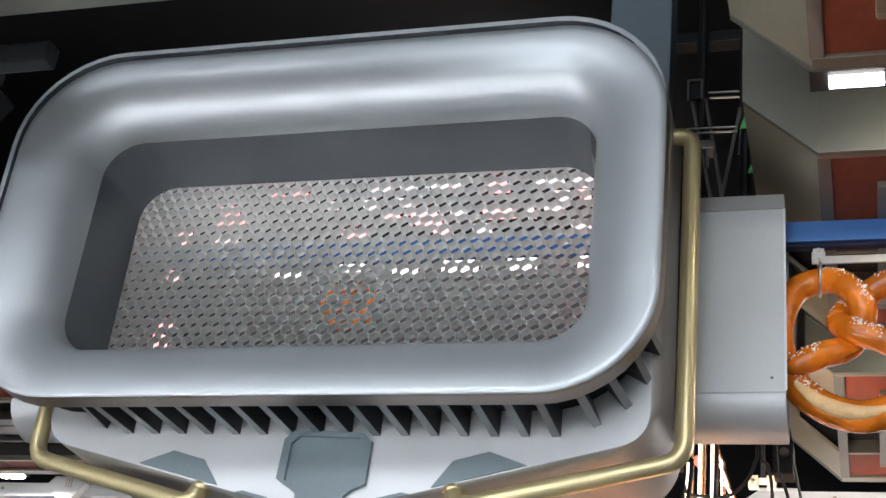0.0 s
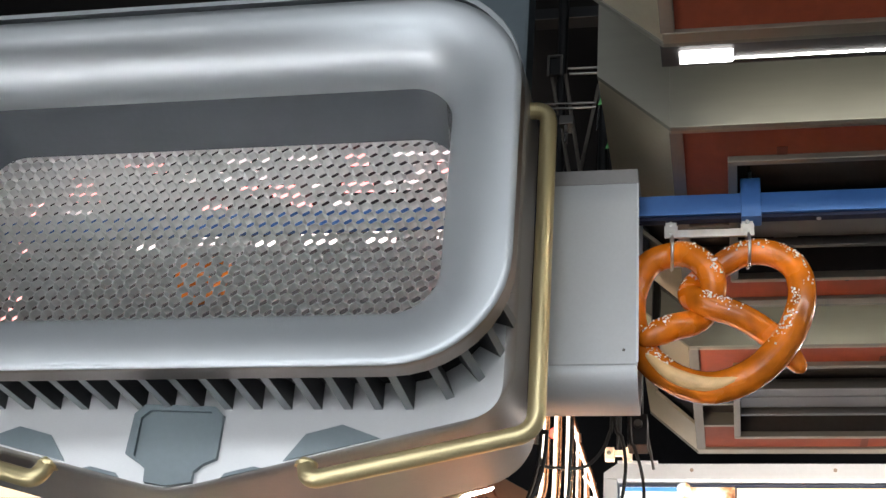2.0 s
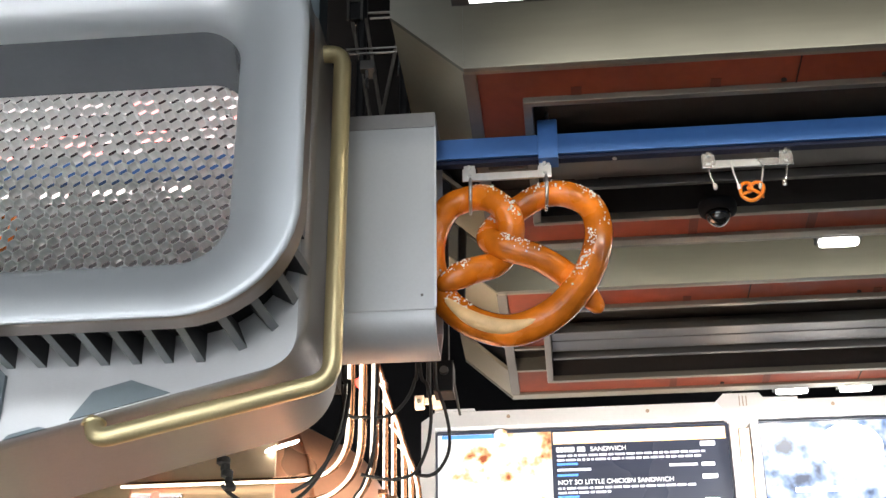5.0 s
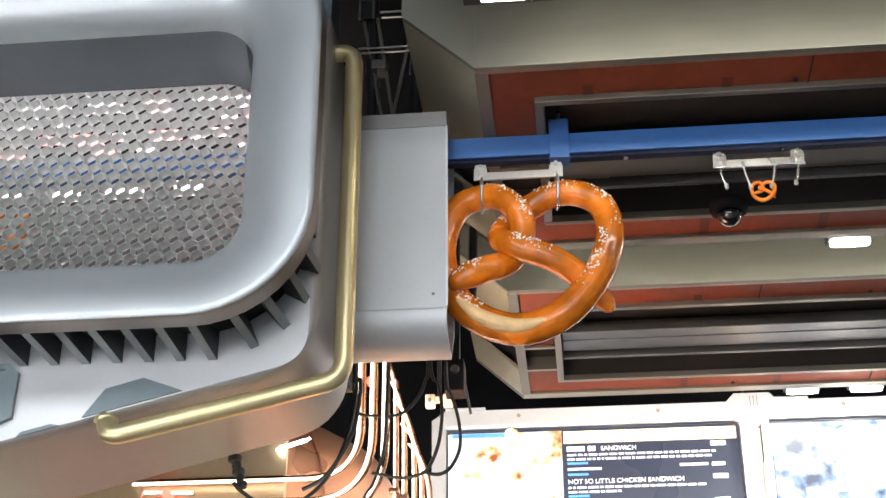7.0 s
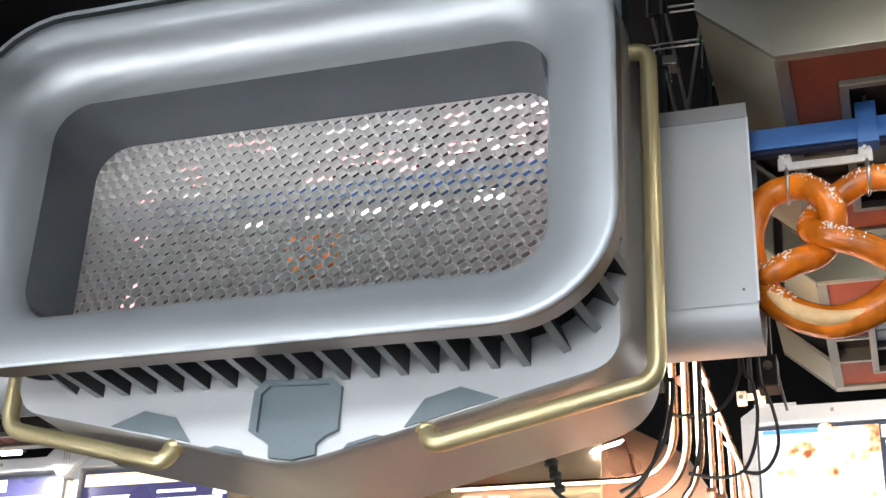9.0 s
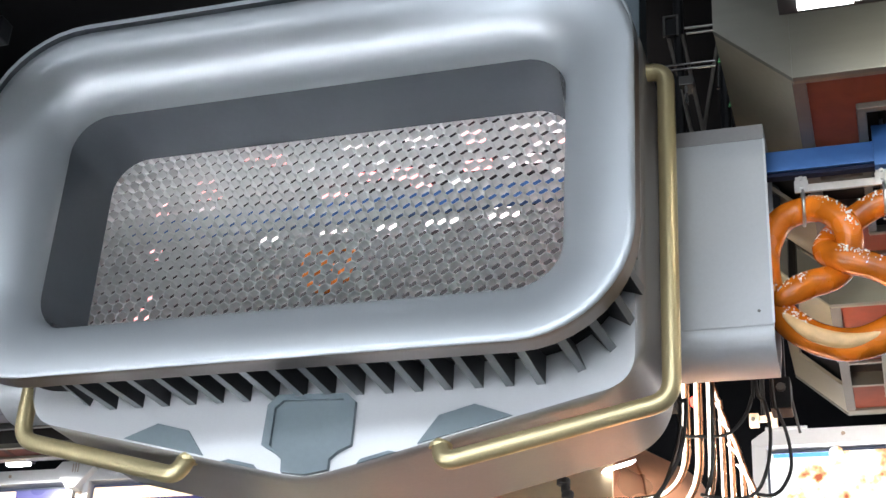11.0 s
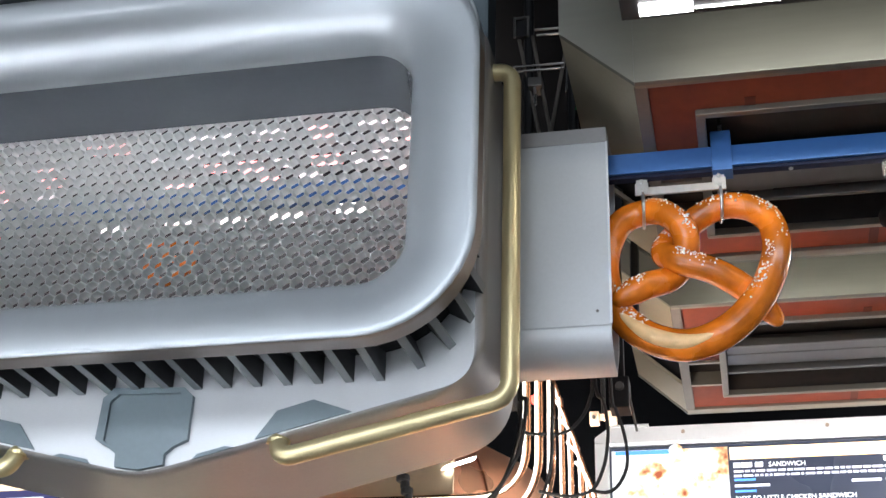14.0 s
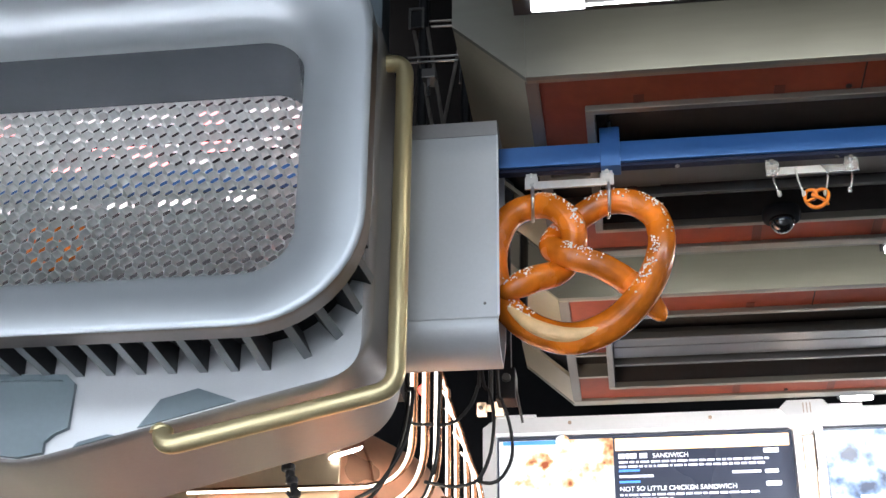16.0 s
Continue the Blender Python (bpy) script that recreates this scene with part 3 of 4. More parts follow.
def honeycomb():
    """Open hexagonal cells with thin walls."""
    bm = bmesh.new()
    r, wall, depth = PITCH / math.sqrt(3), 0.0010, 0.034
    row = PITCH * math.sqrt(3) / 2
    x0, x1, z0, z1 = WIN
    j = 0
    z = z0
    while z < z1 + row:
        x = x0 + (PITCH / 2 if j % 2 else 0)
        while x < x1 + PITCH:
            if x0 - 0.01 < x < x1 + 0.01 and z0 - 0.01 < z < z1 + 0.01:
                outer = [(x + r * math.sin(radians(60 * k)), z + r * math.cos(radians(60 * k))) for k in range(6)]
                s = (r - wall) / r
                inner = [(x + (p[0] - x) * s, z + (p[1] - z) * s) for p in outer]
                fo = [bm.verts.new((p[0], YW, p[1])) for p in outer]
                fi = [bm.verts.new((p[0], YW, p[1])) for p in inner]
                bi = [bm.verts.new((p[0], YW + depth, p[1])) for p in inner]
                for k in range(6):
                    n = (k + 1) % 6
                    bm.faces.new((fo[k], fo[n], fi[n], fi[k]))
                    bm.faces.new((fi[k], fi[n], bi[n], bi[k]))
            x += PITCH
        z += row
        j += 1
    return bm


OVEN = oven()


# ---- ducts at both ends of the oven, through which the rail runs ----
def duct(x0, x1):
    t = thing("transfer_duct", "square silver-grey metal duct with a rounded lower edge beside the oven", "duct", "ducts beside the oven", at=((x0 + x1) / 2, 4.15, 2.9))
    y0, y1, z0, z1 = 3.92, 4.13, 2.938, 3.618
    out = [(y0 + 0.010, z1), (y0 + 0.010, 3.034), (y0, 3.025)]
    for k in range(1, 25):
        a = radians(90 * k / 24)
        out.append((y0 + 0.13 * (1 - math.cos(a)), 3.024 - (3.024 - z0) * math.sin(a)))
    out += [(y1, z0 + 0.10), (y1, z1)]
    ins = [(y0 + 0.022, z1 - 0.012), (y0 + 0.022, 3.034), (y0 + 0.013, 3.026)]
    for k in range(1, 25):
        a = radians(90 * k / 24)
        ins.append((y0 + 0.012 + 0.12 * (1 - math.cos(a)), 3.024 - (3.024 - z0 - 0.012) * math.sin(a)))
    ins += [(y1 - 0.012, z0 + 0.105), (y1 - 0.012, z1 - 0.012)]
    bm = bmesh.new()
    loops = [[(x, p[0], p[1]) for p in pts] for x, pts in ((x0, ins), (x0, out), (x1, out), (x1, ins), (x0, ins))]
    loft(loops, bm)
    bmesh.ops.remove_doubles(bm, verts=bm.verts[:], dist=1e-5)
    sleeve = part("sleeve", bm, BOXM, t, "satin grey sheet-metal sleeve")
    part("screw", lathe([(0.002, -0.002), (0.004, -0.001), (0.004, 0.002)], (x1 - 0.035 if x1 > -1 else x0 + 0.035, y0 + 0.0095, 3.072), 10, "y"), ALU, sleeve)
    part("lid_strip", slab((x0, y0 + 0.006, 3.574), (x1, y0 + 0.0095, 3.619), 0.001), SHELL, t, "darker strip along the upper edge")
    e = x1 if x1 > -1 else x0
    part("end_strip", slab((e - 0.003, y0 + 0.005, 3.036), (e + 0.003, y0 + 0.0095, 3.5735), 0.001), SILVER, t)
    return t


duct(-0.29, -0.03)
duct(-2.27, -2.01)


# ---- blue conveyor rail with its clamps ----
def rail():
    t = thing("conveyor_rail", "blue painted steel conveyor rail running out of the oven", "conveyor rail", at=(0, 4.03, 3.5))
    part("beam", slab((-3.9, 3.985, 3.500), (3.4, 4.020, 3.564), 0.003), BLUE, t)
    part("lip", slab((-3.9, 3.979, 3.4985), (3.4, 3.9845, 3.507), 0.001), BLUE, t, "thin blue lower lip of the beam")
    # track plate in dark navy; the shade under the beam is in its colour
    for a, b in ((-3.9, -2.2), (-0.1, 3.4)):
        part("track", slab((a, 3.990, 3.488), (b, 4.016, 3.4995), 0.002), NAVY, t, "dark navy track with the shade under the beam in its colour")
    for x in (0.272, 1.9, -3.0):
        c = part("clamp", slab((x - 0.027, 3.975, 3.484), (x + 0.027, 4.030, 3.606), 0.003), BLUE, t, "blue clamp plate round the beam")
        part("rod", tube([(x, 4.0, 3.605), (x, 4.0, 3.70)], 0.005, 8), CHROME, c)
    for x in np.arange(0.4, 3.2, 0.42):
        part("track_bolt", lathe([(0.006, -0.004), (0.006, 0), (0.004, 0.001)], (x + 0.05, 4.003, 3.4885), 8), CHROME, t)
    return t


rail()


# ---- pretzels and their hangers ----
SHAPE = [(-0.205, -0.083, -0.036), (-0.122, -0.042, -0.034), (-0.047, 0.004, 0.012), (-0.008, 0.062, -0.016), (-0.013, 0.122, -0.036), (-0.06, 0.176, -0.028), (-0.12, 0.195, 0.0),
         (-0.18, 0.168, 0.004), (-0.218, 0.082, 0.004), (-0.220, -0.01, 0.006), (-0.185, -0.104, 0.006), (-0.105, -0.176, 0.0), (-0.006, -0.200, -0.004),
         (0.098, -0.160, -0.012), (0.180, -0.072, -0.018), (0.222, 0.040, -0.012), (0.216, 0.136, 0.0), (0.165, 0.190, 0.006), (0.09, 0.204, 0.012), (0.02, 0.178, 0.030),
         (-0.046, 0.126, 0.034), (-0.066, 0.072, 0.006), (-0.024, 0.028, -0.030), (0.066, -0.006, -0.020), (0.150, -0.056, 0.016), (0.222, -0.140, 0.040)]


def smooth_path(points, per=8):
    pts = [Vector(p) for p in points]
    out = []
    for i in range(len(pts) - 1):
        a, b, c, d = pts[max(i - 1, 0)], pts[i], pts[i + 1], pts[min(i + 2, len(pts) - 1)]
        for k in range(per):
            t = k / per
            out.append(0.5 * ((2 * b) + (c - a) * t + (2 * a - 5 * b + 4 * c - d) * t * t + (3 * b - a - 3 * c + d) * t ** 3))
    return out + [pts[-1]]


def pretzel(x, y, z, size=1.0, salted=True):
    t = thing("pretzel", "glossy orange-brown salted soft pretzel hanging from the rail", "pretzel", "pretzels on the rail", at=(x, y, z))
    path = [Vector((x + p.x * size, y + p.z * size, z + p.y * size)) for p in smooth_path([Vector(q) for q in SHAPE])]
    n = len(path)
    radii = []
    for i in range(n):
        u = i / (n - 1)
        r = 0.0355 + 0.007 * math.exp(-((u - 0.48) / 0.12) ** 2)
        end = min(i, n - 1 - i)
        r *= min(1.0, 0.15 + 0.85 * math.sqrt(min(1.0, end / 6)))
        radii.append(r * size)
    sides = 16 if size > 0.5 else 8
    crust = part("crust", tube(path, radii, sides), PRETZEL, t, "baked glossy crust", True)
    if not salted:
        return t
    # pale split along the thick lower bow
    seg = path[int(n * 0.395):int(n * 0.515)]
    m = len(seg)
    sp = [p + Vector((0, -0.031, -0.004 if size == 1 else 0)) * size for p in seg]
    part("split", tube(sp, [0.022 * size * math.sin(math.pi * (k + 0.5) / m) ** 0.6 for k in range(m)], 10), DOUGH, t, "pale split in the crust", True)
    # coarse salt
    rnd = random.Random(5)
    bm = bmesh.new()
    for _ in range(460):
        i = int(rnd.gauss(rnd.choice((0.04, 0.09, 0.17, 0.22, 0.41, 0.57, 0.60, 0.66, 0.72, 0.82, 0.87, 0.90)), 0.012) * n)
        i = max(2, min(n - 3, i))
        d = (path[i + 1] - path[i - 1]).normalized()
        front = Vector((0, -1, 0))
        up = d.cross(front).normalized()
        if up.z < 0:
            up = -up
        a = rnd.gauss(0.5, 0.26)
        p = path[i] + (path[i + 1] - path[i]) * rnd.uniform(-0.6, 0.6) + (front * math.cos(a) + up * math.sin(a)) * radii[i]
        q = rnd.uniform(0.0016, 0.0046) * size
        bmesh.ops.create_cube(bm, size=1, matrix=Matrix.Translation(p) @ Euler((rnd.random() * 3, rnd.random() * 3, rnd.random() * 3)).to_matrix().to_4x4() @ Matrix.Diagonal((q * rnd.uniform(0.8, 1.8), q, q, 1)))
    tagged(part("salt", bm, SALT, t, "coarse white salt grains"), kind="stuff")
    return t


def hanger(x, z=3.4865, big=True):
    """Two clips under the track, a bar between them, and loops that hold a pretzel."""
    t = thing("rail_hanger", "bright steel hanger bar with two clips under the blue rail", "hanger", "hangers on the rail", at=(x, 4.03, z))
    for s in (-1, 1):
        u = x + s * 0.1025
        c = part("clip", slab((u - 0.015, 4.0, z - 0.022), (u + 0.015, 4.006, z), 0.001), CHROME, t, "bright steel clip")
        part("clip_foot", slab((u - 0.018, 3.994, z - 0.050), (u + 0.018, 4.0, z - 0.014), 0.001), CHROME, c)
        for k in (0.010, 0.034):
            part("bolt", lathe([(0.006, -0.012), (0.006, -0.006), (0.004, -0.013)], (u, 4.0, z - k), 8, "y"), CHROME, c)
        if big:
            pts = [Vector((u + 0.004 * math.sin(a), 4.03 - 0.048 * math.sin(a), z - 0.078 + 0.047 * math.cos(a))) for a in np.linspace(0, 2 * math.pi, 20)[:-1]]
            part("loop", tube(pts, 0.0048, 8, closed=True), CHROME, t, "clear steel wire loop", True)
        else:
            for sx, x2, lo in ((0, -s * 0.012, 0.105), (-s * 0.06, -s * 0.075, 0.11)):
                wire = smooth_path([(u + sx, 4.0, z - 0.03), (u + sx * 1.05 - s * 0.002, 4.0, z - 0.07), (u + x2, 4.0, z - lo)], 6)
                part("wire", tube(wire, 0.0028, 6), CHROME, t, "", True)
                part("wire_end", lathe([(0.004, 0), (0.006, 0.004), (0.006, 0.014), (0.004, 0.016)], (u + x2, 4.0, z - lo - 0.008), 8), CHROME, t)
    part("bar", slab((x - 0.1, 4.004, z - 0.044), (x + 0.1, 4.012, z - 0.022), 0.001), CHROME, t, "flat bright steel bar")
    return t


hanger(0.158)
pretzel(0.171, 4.03, 3.205)
hanger(0.80, big=False)
pretzel(0.804, 4.0, 3.362, 0.135, False)
hanger(-1.285, big=False)
pretzel(-1.285, 4.0, 3.345, 0.33, False)


# ---- lamps and fittings between the baffles ----
def slot_lamp(x, y, w, z=ZC):
    t = thing("slot_lamp", "rounded white slot lamp recessed between the ceiling baffles", "ceiling lamp", "slot lamps", at=(x, y, z))
    out = rounded([(x - w, y - 0.022), (x + w, y - 0.022), (x + w, y + 0.022), (x - w, y + 0.022)], 0.02, 5)
    part("lens", prism(out, "z", z, z + 0.012), LAMP, t)
    part("housing", slab((x - w - 0.01, y - 0.03, z + 0.0125), (x + w + 0.01, y + 0.03, z + 0.08), 0.004), BLACKMETAL, t)
    part("stem", tube([(x, y, z + 0.08), (x, y, 5.2)], 0.006, 6), BLACKMETAL, t)
    area_lamp("slot_lamp_light", (x, y, z - 0.004), (x, y, 0), 0.12, 0.04, 13 if y > 5.5 else 7, (1.0, 0.95, 0.88))


for x, y in ((1.17, 4.765), (2.3, 4.765), (1.18, 6.075), (1.43, 6.075), (2.0, 6.075), (-3.7, 6.075)):
    slot_lamp(x, y, 0.062)


area_lamp("slot_lamp_glow", (2.0, 4.81, ZC + 0.03), (2.0, 5.0, ZC + 0.05), 3.6, 0.02, 5, (1.0, 0.95, 0.78))


def strip_lamp():
    t = thing("strip_lamp", "long white strip lamp behind the front ceiling baffle", "ceiling lamp", at=(1.2, 3.41, 3.6))
    part("housing", slab((0.06, 3.345, 3.612), (4.0, 3.45, 3.70), 0.004), BLACKMETAL, t)
    part("lens", slab((0.105, 3.385, 3.600), (0.232, 3.425, 3.611), 0.003), LAMP, t)
    part("lens", slab((0.236, 3.4205, 3.607), (4.0, 3.4245, 3.6115), 0.001), LAMP, t)
    area_lamp("strip_lamp_light", (2.1, 3.462, 3.604), (2.1, 3.66, 3.565), 3.8, 0.02, 9, (1.0, 0.96, 0.82))
    for x in (0.5, 3.0):
        part("hanging_rod", tube([(x, 3.40, 3.69), (x, 3.40, 5.2)], 0.006, 6), BLACKMETAL, t)


strip_lamp()


def dome_camera():
    t = thing("dome_camera", "black glass security camera dome under the ceiling baffle", "security camera", at=(0.775, 4.46, ZC))
    part("base", lathe([(0.055, 0.0), (0.058, -0.01), (0.055, -0.03), (0.045, -0.034)], (0.765, 4.45, ZC - 0.002), 28), BLACK, t, "", True)
    part("dome", lathe([(0.038 * math.cos(a), -0.034 - 0.042 * math.sin(a)) for a in np.linspace(0, 1.5, 9)], (0.765, 4.45, ZC - 0.002), 28), DOME, t, "smoked glass dome", True)


dome_camera()
tagged(part("speaker_disc", lathe([(0.036, 0.0), (0.036, -0.006), (0.03, -0.009)], (0.38, 4.42, ZC + 0.099), 24), ALU), "small round grey ceiling speaker", "speaker")


# ---- menu boards on the back wall ----
YB = 6.32


def flat(x0, x1, z0, z1, y=YB, bm=None):
    return slab((x0, y - 0.002, z0), (x1, y, z1), bm=bm)


def words(text, x, z, size, mat, parent, y=YB - 0.006):
    c = bpy.data.curves.new("words", "FONT")
    c.body, c.size, c.extrude = text, size, 0.0005
    tmp = bpy.data.objects.new("words", c)
    me = bpy.data.meshes.new_from_object(tmp)
    bpy.data.objects.remove(tmp)
    me.materials.append(mat)
    ob = new("lettering", me)
    ob.matrix_basis = pose(x, y, z, 90, 0, 0)
    ob.parent = parent
    if parent.type == "EMPTY":
        ob.matrix_parent_inverse = Matrix.Translation(-parent.location)
    return ob


def board(xc, style, end=0.035):
    t = thing("menu_board", "lit menu screen in a white chamfered frame on the back wall", "menu board", "row of menu boards", at=(xc, YB, 2.8))
    x0, x1, z0, z1 = xc - 0.605, xc + 0.605, 2.865, 3.545
    part("screen", slab((x0, YB, z0), (x1, YB + 0.05, z1)), SCREEN, t, "dark glowing display")
    part("frame_top", prism(rounded([(x0 - end, z1 + 0.012), (x1 + 0.035, z1 + 0.012), (x1 + 0.035, z1 + 0.078), (x0 + 0.057 - end, z1 + 0.078), (x0 - end, z1 + 0.038)], 0.004, 2), "y", YB - 0.04, YB + 0.08, 0.004), WHITE, t)
    part("cap_strip", slab((x0 - 0.004, YB - 0.046, z1 + 0.079), (x0 + 0.165, YB + 0.06, z1 + 0.090), 0.002), WHITE, t)
    for s, xe in ((-1, x0), (1, x1)):
        w = end if s < 0 else 0.035
        pts = [(0.006, z1 + 0.011), (w, z1 + 0.011), (w, 3.36), (w + 0.006, 3.345), (w + 0.006, z0 - 0.05), (0.006, z0 - 0.05)]
        part("frame_side", prism([(xe + s * u, z) for u, z in pts][::s], "y", YB - 0.04, YB + 0.08, 0.003), WHITE, t)
    part("frame_bottom", slab((x0 - 0.03, YB - 0.04, z0 - 0.09), (x1 + 0.03, YB + 0.08, z0 - 0.051), 0.004), WHITE, t)
    for x in (xc - 0.3, xc + 0.28):
        part("frame_bolt", lathe([(0.008, -0.004), (0.008, 0), (0.006, -0.005)], (x, YB - 0.04, z1 + 0.05), 10, "y"), BEIGE, t)
    part("wall_mount", slab((xc - 0.3, YB + 0.052, 2.95), (xc + 0.3, 7.6, 3.4), 0.01), BLACKMETAL, t, "black steel wall mount")
    pic = xc - 0.125
    rnd = random.Random(int(xc * 50) + 400)
    ys = YB - 0.003
    if style == "menu":
        image = part("picture", flat(x0 + 0.004, pic, 3.20, z1 - 0.012, ys), FOOD, t, "overexposed picture of a sandwich on the screen")
        part("blue_corner", prism([(x0 + 0.02, z1 - 0.03), (x0 + 0.02, z1 - 0.014), (x0 + 0.27, z1 - 0.014), (x0 + 0.24, z1 - 0.032)], "y", ys - 0.004, ys - 0.0025), SCREENB, image)
        part("crumb_top", lathe([(0.03, -0.0045), (0.03, -0.003)], (x0 + 0.27, ys, z1 - 0.02), 10, "y"), FOOD, image)
        part("picture", flat(x0 + 0.004, pic, z0, 3.125, ys), FOOD, t, "second bright food picture")
        part("text_line", flat(x0 + 0.05, x0 + 0.25, 3.158, 3.178, ys), SCREENW, t)
        part("text_line", flat(pic - 0.07, pic - 0.02, 3.158, 3.178, ys), SCREENW, t)
        a = pic + 0.02
        part("header_band", flat(a - 0.012, x1 - 0.012, z1 - 0.068, z1 - 0.016, ys), SCREENO, t)
        z = z1 - 0.094
        for n, (w, d1, d2) in enumerate(((0.32, 0.62, 0.60), (0.0, 0.58, 0.24), (0.36, 0.56, 0.36), (0.42, 0.6, 0.5), (0.38, 0.6, 0.4))):
            if w == 0.0:
                words("NOT SO LITTLE CHICKEN SANDWICH", a, z - 0.010, 0.0275, SCREENW, t, ys - 0.004)
            else:
                if n == 0:
                    words("SANDWICH", a + 0.140, z - 0.010, 0.0275, SCREENW, t, ys - 0.004)
                    w = 0.132
                u = a
                while u < a + w - 0.02:
                    q = rnd.choice((0.008, 0.011, 0.012, 0.014))
                    part("text_heading", flat(u, min(u + q, a + w), z - 0.009, z + 0.011, ys), SCREENW, t)
                    u += q + rnd.choice((0.003, 0.003, 0.004, 0.013))
            part("text_price", flat(x1 - 0.118, x1 - 0.058, z - 0.002, z + 0.016, ys), SCREENW, t)
            for row, w2 in enumerate((d1, d2)):
                u = a
                while u < a + w2 - 0.02:
                    q = rnd.uniform(0.010, 0.045)
                    part("text_line", flat(u, u + q, z - 0.030 - 0.019 * row, z - 0.021 - 0.019 * row, ys), SCREENG, t)
                    u += q + 0.006
            if n < 2:
                part("text_note", flat(a, a + 0.085, z - 0.066, z - 0.057, ys), SCREENB, t)
            if n == 0:
                part("text_line", flat(a, a + 0.14, z - 0.092, z - 0.081, ys), SCREENG, t)
                part("text_line", flat(x1 - 0.25, x1 - 0.135, z - 0.086, z - 0.075, ys), SCREENG, t)
                part("text_price", flat(x1 - 0.118, x1 - 0.066, z - 0.088, z - 0.074, ys), SCREENW, t)
                part("text_note", flat(a, a + 0.085, z - 0.114, z - 0.105, ys), SCREENB, t)
                z -= 0.040
            z -= 0.100
    elif style == "dish":
        image = part("picture", flat(x0 + 0.004, x0 + 0.62, 3.19, z1 - 0.012, ys), SKYPIC, t, "bright picture of a cooking pot on the screen")
        part("pot", prism([(x0 + 0.36 + 0.13 * math.cos(a), 3.42 + 0.10 * math.sin(a)) for a in np.linspace(0, 2 * math.pi, 25)[:-1]], "y", ys - 0.0045, ys - 0.003), SCREENW, image)
        part("text_line", flat(x0 + 0.12, x0 + 0.36, 3.235, 3.255, ys - 0.004), SCREENW, image)
        for k, w in enumerate((0.2, 0.3, 0.26)):
            part("text_line", flat(x0 + 0.10, x0 + 0.10 + w, 3.12 - 0.05 * k, 3.14 - 0.05 * k, ys), SCREENW, t)
        part("picture", flat(x0 + 0.64, x1 - 0.01, z0, z1 - 0.012, ys), FOOD, t, "bright food picture on the screen")
    else:
        part("picture", flat(x0 + 0.004, x1 - 0.004, z0, z1 - 0.012, ys), PURPLE, t, "deep blue screen background")
        part("header_band", flat(x0 + 0.01, x1 - 0.3, z1 - 0.075, z1 - 0.016, ys - 0.003), SCREENO, t)
        part("cup", prism([(x0 + 0.10, 3.33), (x0 + 0.22, 3.33), (x0 + 0.26, 3.42), (x0 + 0.06, 3.42)], "y", ys - 0.006, ys - 0.004), SCREENW, t)
        for k, w in enumerate((0.2, 0.34, 0.28)):
            part("text_line", flat(x0 + 0.40, x0 + 0.40 + w, 3.42 - 0.04 * k, 3.435 - 0.04 * k, ys - 0.003), SCREENW, t)
        part("picture", flat(x1 - 0.42, x1 - 0.02, z0, z1 - 0.10, ys - 0.003), FOOD, t, "bright food picture on the screen")
        part("text_price", flat(x1 - 0.52, x1 - 0.45, 3.40, 3.43, ys - 0.003), SCREENW, t)
    return t


def spacer(x):
    t = thing("board_spacer", "beige post with a white faceted cap between menu boards", "spacer", "spacers between boards", at=(x, YB, 2.8))
    part("post", slab((x - 0.0215, YB - 0.025, 2.80), (x + 0.0215, YB + 0.09, 3.51), 0.003), BEIGE, t)
    pts = [(-0.078, 3.641), (0.066, 3.641), (0.094, 3.608), (0.008, 3.512), (-0.038, 3.512), (-0.112, 3.607)]
    cap = part("cap", prism([(x + u, z) for u, z in pts], "y", YB - 0.085, YB + 0.05, 0.006), WHITE, t, "white faceted bracket cap")
    for k in (-0.014, 0, 0.014):
        part("cap_groove", slab((x + k - 0.002, YB - 0.0865, 3.585), (x + k + 0.002, YB - 0.0845, 3.628)), BEIGE, cap)
    part("foot", slab((x - 0.03, YB - 0.02, 3.642), (x + 0.03, YB + 0.03, 3.70), 0.003), BLACKMETAL, t)
    part("arm", slab((x - 0.02, YB + 0.091, 3.0), (x + 0.02, 7.6, 3.3), 0.005), BLACKMETAL, t)
    return t


for x, style, end in ((-4.16, "drink", 0.035), (-2.825, "drink", 0.035), (0.335, "menu", 0.062), (1.672, "dish", 0.035), (3.01, "menu", 0.035)):
    board(x, style, end)
for x in (-3.4925, 1.0035, 2.341):
    spacer(x)


